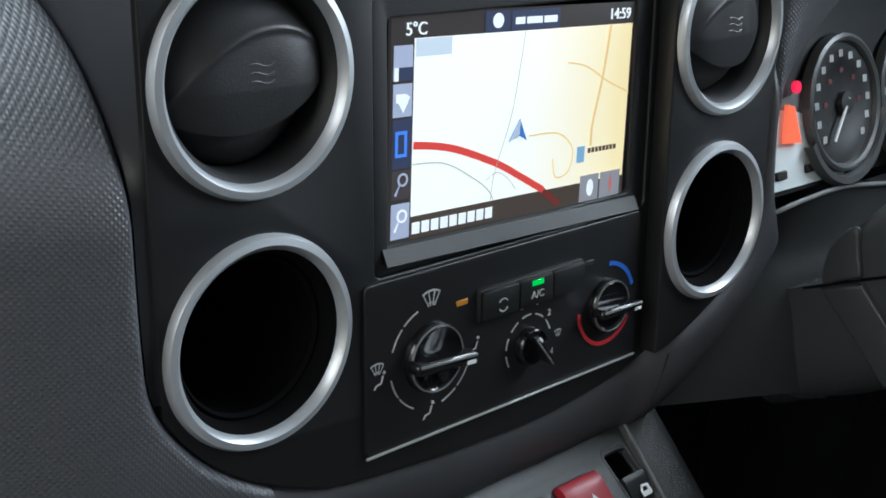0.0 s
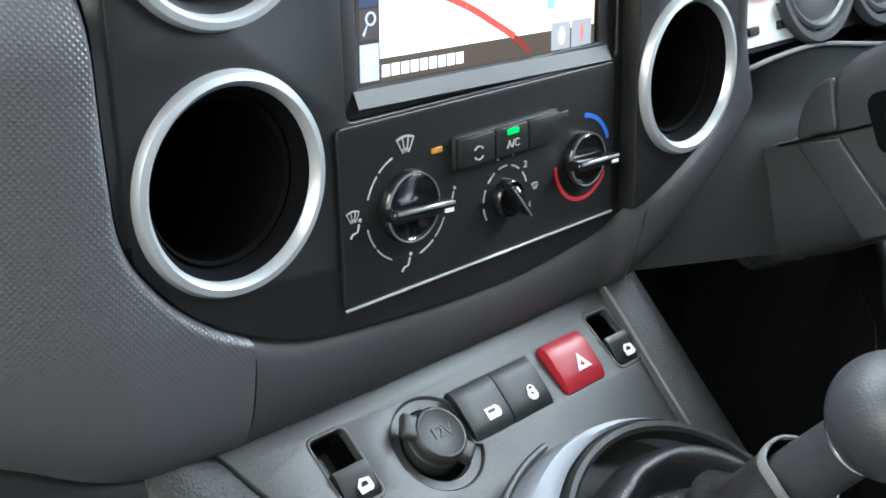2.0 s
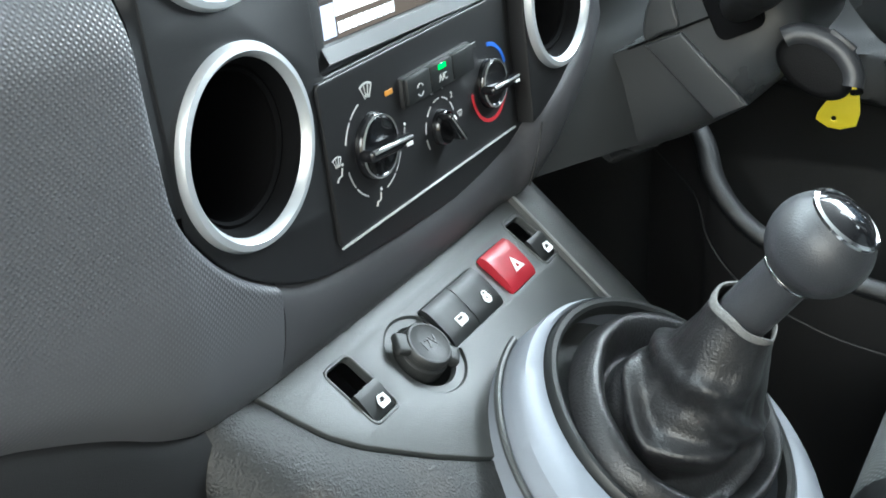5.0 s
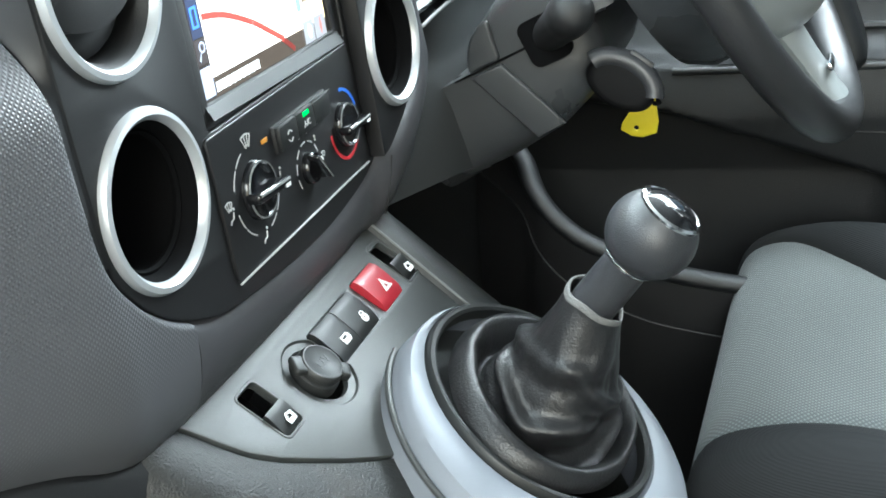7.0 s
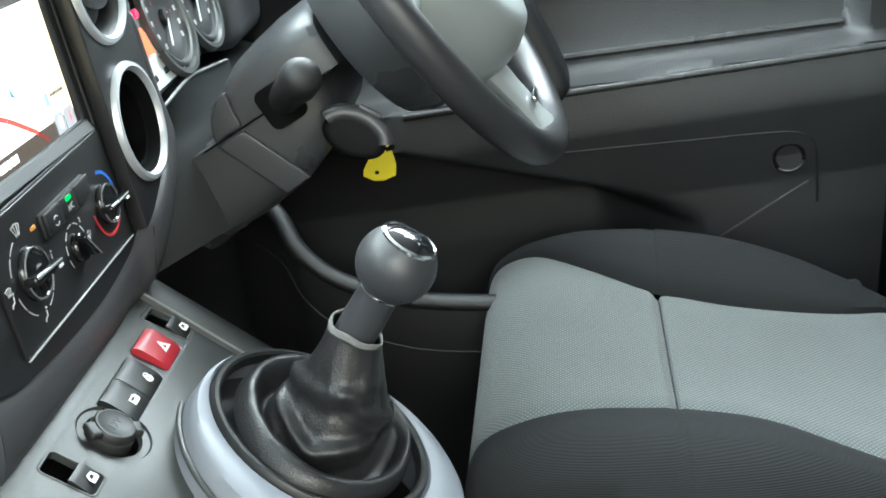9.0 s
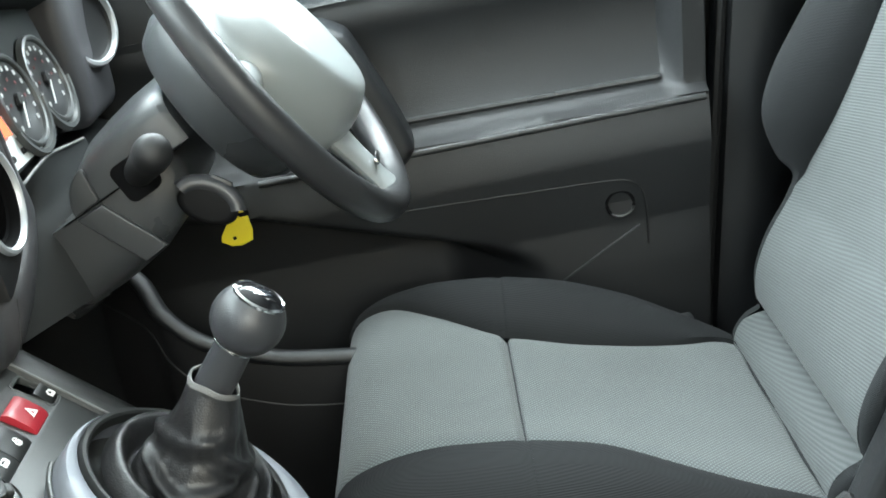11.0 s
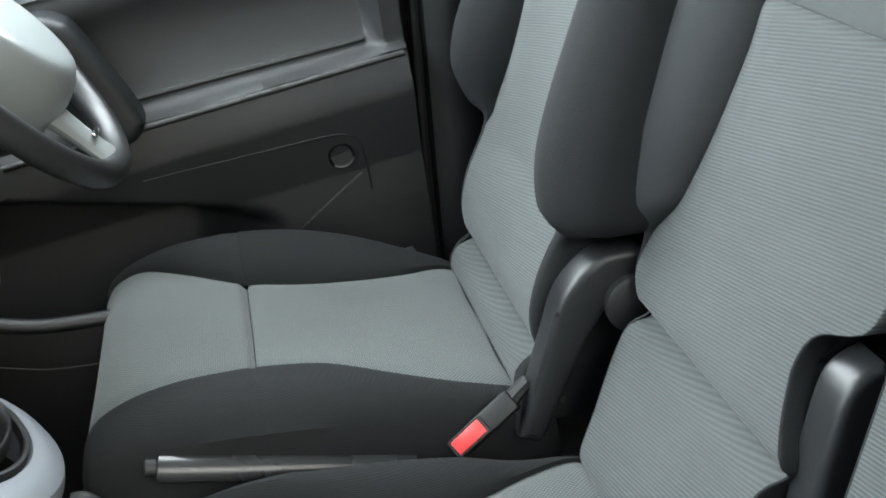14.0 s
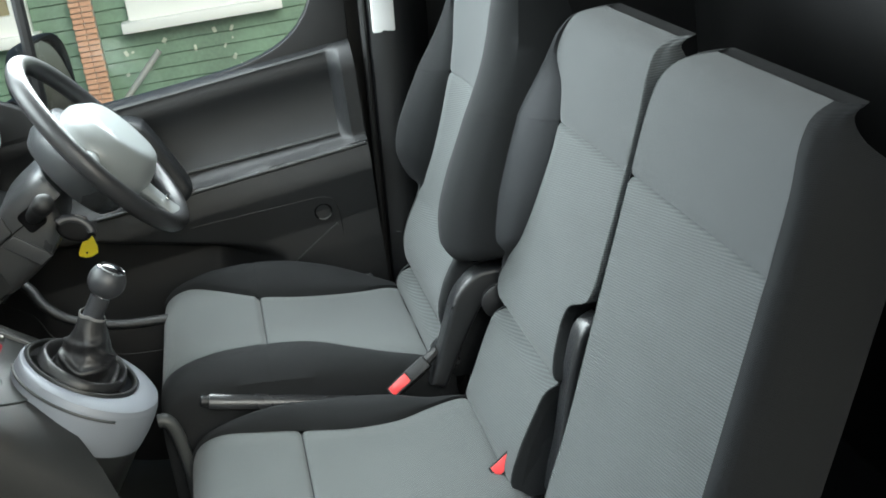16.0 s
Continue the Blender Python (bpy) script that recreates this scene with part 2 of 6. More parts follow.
def tube(pts, radius, n=10, flat=1.0, up=(0, 0, 1), cap=True):
    """A round (or flattened) bar along a line of points; radius may be a list."""
    pts = [Vector(p) for p in pts]
    rows = []
    for i, p in enumerate(pts):
        d = (pts[min(i + 1, len(pts) - 1)] - pts[max(i - 1, 0)]).normalized()
        s = d.cross(Vector(up))
        s = s.normalized() if s.length > 1e-4 else d.orthogonal().normalized()
        u = s.cross(d).normalized()
        r = radius[i] if isinstance(radius, (list, tuple)) else radius
        rows.append([p + s * r * math.cos(2 * math.pi * k / n) + u * r * flat * math.sin(2 * math.pi * k / n) for k in range(n)])
    return grid(rows, closed=True, cap=cap)


def plate(outline, holes, depth, m, bevel=0.0, seg=2):
    """A flat plate with holes from loops of (x, y); its front face lies at local z = 0, its back at -depth."""
    cu = bpy.data.curves.new("loop", "CURVE")
    cu.dimensions, cu.fill_mode = "2D", "BOTH"
    cu.extrude = depth / 2 - bevel
    cu.bevel_depth, cu.bevel_resolution = bevel, seg
    cu.offset = -bevel
    for loop in [outline, *holes]:
        s = cu.splines.new("POLY")
        s.points.add(len(loop) - 1)
        for q, (x, y) in zip(s.points, [(v[0], v[1]) for v in loop]):
            q.co = (x, y, 0, 1)
        s.use_cyclic_u = True
    ob = bpy.data.objects.new("loop", cu)
    scene.collection.objects.link(ob)
    me = bpy.data.meshes.new_from_object(ob.evaluated_get(bpy.context.evaluated_depsgraph_get()))
    bm = bmesh.new()
    bm.from_mesh(me)
    bmesh.ops.remove_doubles(bm, verts=bm.verts[:], dist=1e-6)
    bm.transform(m @ Matrix.Translation((0, 0, -depth / 2)))
    bpy.data.objects.remove(ob)
    bpy.data.curves.remove(cu)
    bpy.data.meshes.remove(me)
    return bm


def lettering(text, size, m, depth=0.0003):
    cu = bpy.data.curves.new("text", "FONT")
    cu.body, cu.size, cu.extrude = text, size, depth
    cu.align_x, cu.align_y = "CENTER", "CENTER"
    ob = bpy.data.objects.new("text", cu)
    scene.collection.objects.link(ob)
    me = bpy.data.meshes.new_from_object(ob.evaluated_get(bpy.context.evaluated_depsgraph_get()))
    bm = bmesh.new()
    bm.from_mesh(me)
    bm.transform(m)
    bpy.data.objects.remove(ob)
    bpy.data.curves.remove(cu)
    bpy.data.meshes.remove(me)
    return bm


def circle(x, y, r, n=64, ry=None):
    return [(x + r * math.cos(2 * math.pi * k / n), y + (ry or r) * math.sin(2 * math.pi * k / n)) for k in range(n)]


def rounded(x0, y0, x1, y1, r, n=6):
    out = []
    for cx, cy, a in ((x1 - r, y1 - r, 0), (x0 + r, y1 - r, 90), (x0 + r, y0 + r, 180), (x1 - r, y0 + r, 270)):
        for k in range(n + 1):
            t = radians(a + 90 * k / n)
            out.append((cx + r * math.cos(t), cy + r * math.sin(t)))
    return out


def merge(*bms):
    """Several shells of one part in one bmesh."""
    out = bms[0]
    for b in bms[1:]:
        me = bpy.data.meshes.new("tmp")
        b.to_mesh(me)
        b.free()
        out.from_mesh(me)
        bpy.data.meshes.remove(me)
    return out


def arc_band(x, y, r0, r1, a0, a1, m, depth=0.0004, n=16):
    loop = [(x + r1 * math.cos(radians(a0 + (a1 - a0) * k / n)), y + r1 * math.sin(radians(a0 + (a1 - a0) * k / n))) for k in range(n + 1)]
    loop += [(x + r0 * math.cos(radians(a1 + (a0 - a1) * k / n)), y + r0 * math.sin(radians(a1 + (a0 - a1) * k / n))) for k in range(n + 1)]
    return plate(loop, [], depth, m @ Matrix.Translation((0, 0, depth)))


def frame_of(origin, right, up):
    """A pose whose local x runs along right and local y along up."""
    r = Vector(right).normalized()
    w = r.cross(Vector(up)).normalized()
    u = w.cross(r)
    m = Matrix((r, u, w)).transposed().to_4x4()
    m.translation = origin
    return m


# ---- van shell: floor, bulkhead, roof, pillars ----
def solid(name, bm, mat, label, category, kind="structure"):
    ob = part(name, bm, mat, None, label)
    return tagged(ob, label, category, "", kind)


solid("floor", box(1.56, 2.3, 0.04, pose(-0.05, -0.3, -0.02)), CARPET, "black carpeted cabin floor of a van", "floor")
solid("wall_rear", box(1.9, 0.03, 1.44, pose(-0.1, -1.42, 0.70)), BLACK, "black load-space bulkhead behind the seats", "bulkhead")
solid("wall_right_front", box(0.03, 0.36, 1.0, pose(0.74, 0.46, 0.45)), CARPET, "dark side lining of the footwell", "lining")
solid("wall_front", box(1.5, 0.03, 0.9, pose(0, 0.62, 0.43)), CARPET, "dark toe board at the front of the cabin", "toe board")
roof_rows = [[(x, y, 1.40 - 0.06 * (x / 0.72) ** 2 - (0.05 if y > 0.05 else 0.0)) for x in np.linspace(-0.72, 0.72, 13)] for y in (0.12, -0.1, -0.5, -1.0, -1.38)]
solid("ceiling", grid(roof_rows), HEADLINER, "pale grey fabric headliner of the cab", "ceiling")
roof_top = [[(x, y, z + 0.03) for x, y, z in row] for row in roof_rows]
solid("roof", grid(roof_top), PAINT, "white painted van roof panel", "roof")

# ---- dashboard face: a frame that leans slightly forward at the top ----
FACE = frame_of((0, 0.0275, 0.616), (1, 0, 0), (0, 0.145, 0.989))


def fp(x, v, w=0.0):
    return FACE @ Vector((x, v, w))


def proud(x):
    """How far the driver's end of the centre panel stands forward of the face plane."""
    return float(np.interp(x, (0.115, 0.130, 0.15, 0.18, 0.22, 0.26, 0.30), (0.0, 0.006, 0.011, 0.0122, 0.011, 0.0025, 0.002)))


def forward(bm, at=None):
    """Moves a piece of the centre panel forward by proud(), seen along the same line."""
    for q in bm.verts:
        w = proud(q.co.x if at is None else at)
        q.co += FACE.col[2].to_3d() * w - Vector((1.03 * w, 0, 0))
    return bm


dash = thing("dashboard", "grey embossed dashboard with black centre panel", "dashboard")
PANEL_EDGE = [(-0.2020, 0.310), (-0.2020, 0.255), (-0.2021, 0.222), (-0.2028, 0.199), (-0.2053, 0.173), (-0.2065, 0.134), (-0.206, 0.089), (-0.203, 0.059),
              (-0.188, 0.035), (-0.170, 0.018), (-0.147, 0.004), (-0.123, -0.006), (-0.097, -0.011), (-0.043, -0.016), (0.000, -0.018), (0.040, -0.018),
              (0.092, -0.012), (0.117, -0.005), (0.165, 0.011), (0.207, 0.034), (0.224, 0.062), (0.229, 0.095), (0.229, 0.134), (0.233, 0.173),
              (0.243, 0.199), (0.254, 0.222), (0.272, 0.255), (0.298, 0.310)]
edge_loop = [(p.x, p.y) for p in smooth_path([(x, v, 0) for x, v in PANEL_EDGE], n=4)]
FOLD = -0.2005
panel_loop = [(max(x, FOLD + 0.0015 * max(0.0, 0.10 - v) / 0.1) if v > 0.055 else x, v) for x, v in edge_loop]
RINGS = [(-0.1505, 0.0735, 0.0478), (0.1765, 0.0715, 0.0470)]
VENTS = [(-0.1490, 0.1860, 0.0490), (0.1785, 0.1830, 0.0485)]
holes = [circle(x, v, r - 0.004) for x, v, r in RINGS + VENTS] + [rounded(-0.0865, 0.0875, 0.1120, 0.232, 0.004)]
WING = 0.1280
foot_i = next(i for i, p in enumerate(panel_loop) if p[0] > WING and p[1] < 0.05)
flat_loop = panel_loop[:foot_i] + [(WING, panel_loop[foot_i][1]), (WING, panel_loop[-1][1])]
wing_loop = [(WING, panel_loop[-1][1])] + [(WING, v) for v in np.linspace(0.30, 0.0, 40)] + panel_loop[foot_i:]
part("centre_panel", plate(flat_loop, [h for h in holes if min(p[0] for p in h) < WING - 0.01], 0.012, FACE, bevel=0.0012), PANEL, dash, "satin black centre panel with round openings")
part("panel_wing", merge(forward(plate(wing_loop, [h for h in holes if min(p[0] for p in h) > WING - 0.01], 0.012, FACE, bevel=0.0012), 0.17), grid([[fp(WING - 0.0072, v, -0.002), fp(WING - 0.0105, v, 0.009), fp(WING - 0.0122, v, 0.0112)] for v in np.linspace(0.31, 0.0, 8)])), PANEL, dash, "satin black panel end that curves forward")


def bulge(x, v):
    """How far the grey surround stands out from the face plane; the pad turns away towards the passenger door, most at the top."""
    u = max(0.0, v - 0.13)
    w = 0.004 - 10.0 * min(u, 0.11) ** 2 - 2.4 * max(0.0, u - 0.11) - 1.9 * max(0.0, 0.030 - v) ** 2
    d = max(0.0, -0.205 - x)
    return w - 0.34 * d * d / (d + 0.025)


border_edge = [p for p in edge_loop if p[0] < FOLD - 0.001 and p[1] > 0.055]
border = []
for x, v in border_edge:
    wb = min(-0.0012, bulge(x, v) - 0.004)
    border.append([fp(FOLD + 0.0010, v, -0.0002), fp(FOLD - 0.0012, v, -0.0012)] + [fp(FOLD - 0.0012 + (x - FOLD + 0.0012) * s, v, -0.0012 + (wb + 0.0012) * s) for s in np.linspace(0.1, 1, 8)])
part("panel_border", grid(border), PANEL, dash, "satin black flared border of the centre panel")
PAD_FOOT = [(-0.74, 0.060), (-0.42, 0.022), (-0.31, -0.004), (-0.28, -0.013), (-0.25, -0.026), (-0.222, -0.042), (-0.190, -0.053), (-0.1465, -0.057)]
foot_line = [(p.x, p.y) for p in smooth_path([(x, v, 0) for x, v in PAD_FOOT], n=8)]


def even(loop, n):
    """n points at even steps along an open line."""
    pts = np.array(loop)
    run = np.r_[0, np.cumsum(np.hypot(*np.diff(pts, axis=0).T))]
    at = np.linspace(0, run[-1], n)
    return list(zip(np.interp(at, run, pts[:, 0]), np.interp(at, run, pts[:, 1])))


left = even([(-0.202, 0.37), (-0.202, 0.34)] + [p for p in edge_loop if p[0] <= -0.1465], 120)
side_line = [(-0.74, 0.37 - 0.31 * k / 59) for k in range(60)]
far_line = side_line + even(foot_line, 61)[1:]
pad_rows, lip_rows = [], []
low = [(-0.1455, 0.0036)] + [p for p in edge_loop if not (p[0] <= -0.1465) and p[1] < 0.24]
for k in range(37):
    s = (k / 36) ** 1.6
    row = []
    for col, ((x, v), (ox, ov)) in enumerate(zip(left, far_line)):
        xx, vv = x + (ox - x) * s, v + (ov - v) * s
        run = math.hypot(xx - x, vv - v)
        row.append(fp(xx, vv, bulge(xx, vv) - 0.007 * max(0.0, 1 - run / 0.006) ** 2 - 0.008 * s**8 * (col > 62)))
    pad_rows.append(row)
pad_rows.append([p - FACE.col[2].to_3d() * 0.03 for p in pad_rows[-1]])
for row in pad_rows:
    row.append(row[-1] - FACE.col[2].to_3d() * 0.02)
part("dash_pad", grid(pad_rows), PAD, dash, "embossed grey passenger-side pad")
LIP_EDGE = [(-0.1455, -0.057), (-0.10, -0.059), (0.0, -0.060), (0.09, -0.059), (0.130, -0.056), (0.165, -0.040), (0.200, -0.012), (0.228, 0.012), (0.248, 0.028),
            (0.2616, 0.0385), (0.2545, 0.056), (0.2440, 0.076), (0.2395, 0.100), (0.2385, 0.134), (0.2430, 0.175), (0.256, 0.210), (0.273, 0.240)]
lip_loop = [(p.x, p.y) for p in smooth_path([(x, v, 0) for x, v in LIP_EDGE], n=6)]


cut_i = min(range(len(low)), key=lambda i: math.hypot(low[i][0] - 0.212, low[i][1] - 0.038))
cut_o = min(range(len(lip_loop)), key=lambda i: math.hypot(lip_loop[i][0] - 0.2616, lip_loop[i][1] - 0.0385))
inner_e = even(low[: cut_i + 1], 60) + even(low[cut_i:], 40)[1:]
outer_e = even(lip_loop[: cut_o + 1], 60) + even(lip_loop[cut_o:], 40)[1:]
for k in range(11):
    s = k / 10
    row = []
    for (x, v), (ox, ov) in zip(inner_e, outer_e):
        xx, vv = x + (ox - x) * s, v + (ov - v) * s
        row.append(fp(xx, vv, bulge(xx, vv) - 0.006 * (1 - s) ** 8 - 0.008 * s**6))
    lip_rows.append([row[0] - FACE.col[2].to_3d() * 0.02] + row)
back = [p - FACE.col[2].to_3d() * 0.05 for p in lip_rows[-1]]
part("lower_lip", forward(grid(lip_rows + [back])), LIP, dash, "smooth grey lower lip of the dashboard")
part("lip_seam", forward(tube([fp(x, v, bulge(x, v) - 0.0002) for x, v in ((0.1400, -0.0045), (0.1385, -0.015), (0.1365, -0.028), (0.1345, -0.040), (0.1330, -0.048))], 0.0005, 6)), BLACK, dash)
# underside of the pad and the dark glovebox below it
foot = [fp(x, v, bulge(x, v) - 0.004) for x, v in foot_line if x < -0.175]
gb = [[p + Vector((0, dy, dz)) for p in foot] for dy, dz in ((0.03, 0.002), (0.006, -0.001), (0.001, -0.008), (0.0, -0.05), (0.01, -0.18), (0.05, -0.28), (0.2, -0.30))]
part("glovebox", grid(gb), BLACK, dash, "black glovebox lid under the pad")
top_rows = [[(x, y, z + 0.03 * math.exp(-((x - 0.36) / 0.16) ** 2) * h) for x in np.linspace(-0.196, 0.72, 24)] for y, z, h in ((0.074, 0.916, 0), (0.10, 0.926, 0), (0.17, 0.938, 0.7), (0.22, 0.948, 1), (0.35, 0.950, 0.6), (0.62, 0.93, 0))]
part("dash_top", grid(top_rows), LIP, dash, "grey top of the dashboard under the windscreen")

part("dash_step", grid([[(-0.1985, y, z) for z in (0.70, 0.80, zt)] for y, zt in ((0.075, 0.914), (0.10, 0.925), (0.17, 0.937), (0.22, 0.947), (0.35, 0.949), (0.62, 0.929))]), LIP, dash)
# round openings: silver rings, dark cups, swivel vents
for x, v, r in RINGS:
    m = FACE @ Matrix.Translation((x - 1.03 * proud(x), v, proud(x)))
    ring = part("ring", lathe([(r - 0.0075, -0.006), (r - 0.0065, 0.002), (r - 0.004, 0.0048), (r - 0.001, 0.0042), (r + 0.0005, 0.001), (r, -0.004)], m, 72), SILVER, dash, "silver painted trim ring")
    # Cup and inner rim take the near-black colour for the recess's shade.
    part("cup", lathe([(r - 0.0065, 0.0005), (r - 0.0095, -0.003), (r - 0.0105, -0.012), (r - 0.012, -0.085), (r - 0.016, -0.090), (0, -0.090)], m, 64), DARK, dash, "empty round recess, its shade painted near-black")
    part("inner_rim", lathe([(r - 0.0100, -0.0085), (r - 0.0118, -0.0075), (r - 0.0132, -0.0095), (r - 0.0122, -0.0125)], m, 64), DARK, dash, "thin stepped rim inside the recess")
for x, v, r in VENTS:
    m = FACE @ Matrix.Translation((x - 1.03 * proud(x), v, proud(x)))
    part("ring", lathe([(r - 0.0075, -0.006), (r - 0.0065, 0.002), (r - 0.004, 0.0048), (r - 0.001, 0.0042), (r + 0.0005, 0.001), (r, -0.004)], m, 72), SILVER, dash, "silver painted trim ring")
    part("cup", lathe([(r - 0.0065, 0.0005), (r - 0.0095, -0.003), (r - 0.0105, -0.010), (r - 0.011, -0.045), (0, -0.045)], m, 64), BLACK, dash, "black vent housing")
    # swivel flap: a full disc cut by a curved lower edge, with a moulded arch across it
    rr = r - 0.0112
    vm = m
    dome = []
    for iu in range(65):
        u = -1 + 2 * iu / 64
        xx = rr * 0.985 * math.sin(u * math.pi / 2)
        yt = math.sqrt(max(0.0, rr * rr - xx * xx))
        yb = max(-yt, -0.0215 + (0.12 if x < 0 else -0.12) * xx + 8.5 * xx * xx)
        col = []
        for it in range(73):
            yy = yt + (yb - yt) * it / 72
            q2 = (xx * xx + yy * yy) / (rr * rr)
            arch = 0.0205 - 12 * (xx - 0.010) ** 2
            over = yy - arch
            h = 0.0015 - 0.0075 * q2**2 - 0.21 * (over + math.sqrt(over * over + 0.0000016)) + 0.0012 * math.exp(-(over / 0.0022) ** 2)
            h -= 0.12 * max(0.0, -0.004 - yy)
            col.append(vm @ Vector((xx, yy, h)))
        col.append(vm @ Vector((xx, yb + 0.001, -0.030)))
        dome.append(col)
    flap = grid(dome)
    fl = part("flap", flap, FLAPMAT, dash, "black swivelling vent flap")
    shell = lathe([(rr * 0.985, -0.017), (rr * 0.9, -0.0125), (rr * 0.7, -0.0100), (rr * 0.4, -0.0090), (0, -0.0088)], m, 48)
    part("vent_dome", shell, BLACK, dash, "black domed vent body")
    for j in range(3):
        pts = [m @ Vector((-0.003 + 0.002 * i, 0.006 - 0.0035 * j + 0.0008 * math.sin(i * 1.05 + 0.4), 0.0014)) for i in range(7)]
        part("vent_mark", tube(pts, 0.0004, 5), CONSOLE, fl)

# ---- navigation unit ----
radio = thing("navigation_screen", "lit navigation screen set into the black centre panel", "screen")
part("bezel", plate(rounded(-0.0865, 0.0875, 0.1120, 0.232, 0.004), [rounded(-0.0770, 0.0975, 0.0985, 0.2050, 0.002)], 0.010, FACE @ Matrix.Translation((0, 0, -0.0015)), bevel=0.0012), BLACK, radio)
TILTED = Matrix.Translation((0.0115, 0.151, 0)) @ pose(0, 0, 0, 0, 0, -1.72) @ Matrix.Translation((-0.0115, -0.151, 0))
part("sill_trim", grid([[FACE @ TILTED @ Vector((x, v, w)) for x in (-0.0795, -0.04, 0.0, 0.05, 0.1060)] for v, w in ((0.0890, 0.0012), (0.0900, 0.0026), (0.0975, -0.0010), (0.0990, -0.006))]), material("satin_grey_trim", (0.030, 0.0315, 0.0315), 0.45, vary=0.03, spec=0.3), radio, "satin grey sloping lower edge of the bezel")
SCR = FACE @ Matrix.Translation((0, 0, -0.0035)) @ TILTED
part("display", box(0.172, 0.1060, 0.002, SCR @ Matrix.Translation((0.0115, 0.1510, -0.0012))), glow("display_dark", (0.10, 0.085, 0.08), 0.7), radio, "dark lit menu background")


def screen_patch(name, x0, v0, x1, v1, mat, lift, label="", parent=None):
    return part(name, box(x1 - x0, v1 - v0, 0.0003, SCR @ Matrix.Translation(((x0 + x1) / 2, (v0 + v1) / 2, lift))), mat, parent or radio, label)


MAPLIT = glow("map_lit", (1.0, 0.97, 0.88), 2.15)
mn = MAPLIT.node_tree.nodes
mco, mgr, mrp = mn.new("ShaderNodeTexCoord"), mn.new("ShaderNodeSeparateXYZ"), mn.new("ShaderNodeValToRGB")
MAPLIT.node_tree.links.new(mco.outputs["Generated"], mgr.inputs["Vector"])
MAPLIT.node_tree.links.new(mgr.outputs["X"], mrp.inputs["Fac"])
mrp.color_ramp.elements[0].color, mrp.color_ramp.elements[1].color = (1.0, 0.98, 0.93, 1), (1.0, 0.77, 0.36, 1)
mrp.color_ramp.elements[0].position, mrp.color_ramp.elements[1].position = 0.40, 0.95
MAPLIT.node_tree.links.new(mrp.outputs["Color"], mn["Principled BSDF"].inputs["Emission Color"])
screen_patch("map", -0.0605, 0.1100, 0.0960, 0.1928, MAPLIT, 0.0, "pale yellow and white road map")
screen_patch("status_bar", -0.0605, 0.0990, 0.0960, 0.1100, glow("bar_brown", (0.13, 0.10, 0.08), 0.9), 0.0, "brown street-name bar")
LITWHITE, LITBLUE = glow("lit_white", (1, 1, 1), 1.9), glow("lit_blue", (0.12, 0.30, 1.0), 1.6)
ICON = glow("icon_blue_grey", (0.10, 0.12, 0.22), 0.7)
ICONPALE = glow("icon_pale", (0.62, 0.66, 0.85), 1.2)
ICONDARK = glow("icon_dark", (0.14, 0.12, 0.12), 0.7)
for k, (v0, v1, mat) in enumerate(((0.1742, 0.1900, ICONPALE), (0.1577, 0.1728, ICONPALE), (0.1338, 0.1567, ICON), (0.1193, 0.1328, ICONDARK), (0.1004, 0.1172, ICONPALE))):
    b = screen_patch("menu_button", -0.0728, v0, -0.0615, v1, mat, 0.0)
    vm_ = (v0 + v1) / 2
    if k == 2:
        part("symbol", plate([(-0.0715, vm_ - 0.006), (-0.0645, vm_ - 0.006), (-0.0645, vm_ + 0.006), (-0.0715, vm_ + 0.006)], [[(-0.0700, vm_ - 0.0045), (-0.0660, vm_ - 0.0045), (-0.0660, vm_ + 0.0045), (-0.0700, vm_ + 0.0045)]], 0.0003, SCR @ Matrix.Translation((0, 0, 0.0008))), LITBLUE, b, "lit blue exit symbol")
    elif k >= 3:
        g_ = LITWHITE if k == 4 else ICONPALE
        part("symbol", merge(plate(circle(-0.0665, vm_ + 0.0025, 0.0032, 20), [circle(-0.0665, vm_ + 0.0025, 0.0022, 20)], 0.0003, SCR @ Matrix.Translation((0, 0, 0.0008))), plate([(-0.0690, vm_ - 0.0005), (-0.0682, vm_ + 0.0003), (-0.0705, vm_ - 0.0050), (-0.0715, vm_ - 0.0042)], [], 0.0003, SCR @ Matrix.Translation((0, 0, 0.0008)))), g_, b, "magnifier symbol")
    elif k == 1:
        part("symbol", plate([(-0.0700, vm_ - 0.001), (-0.0672, vm_ - 0.0055), (-0.0645, vm_ - 0.001), (-0.0632, vm_ + 0.0015), (-0.0660, vm_ + 0.003), (-0.0715, vm_ + 0.003), (-0.0715, vm_ - 0.001)], [], 0.0003, SCR @ Matrix.Translation((0, 0, 0.0008))), LITWHITE, b)
    else:
        screen_patch("symbol", -0.0728, v0, -0.0705, v0 + 0.006, LITWHITE, 0.0006, "", b)
        screen_patch("shade_band", -0.0700, v0, -0.0615, v0 + 0.006, ICON, 0.0004, "", b)
screen_patch("map_lake", -0.0600, 0.1845, -0.0375, 0.1926, glow("lake_pale", (0.80, 0.87, 0.95), 1.5), 0.0004)
road_red, road_yellow, road_grey = glow("road_red", (1.0, 0.10, 0.08), 1.3), glow("road_yellow", (1.0, 0.72, 0.30), 1.6), glow("road_grey", (0.72, 0.72, 0.66), 1.4)
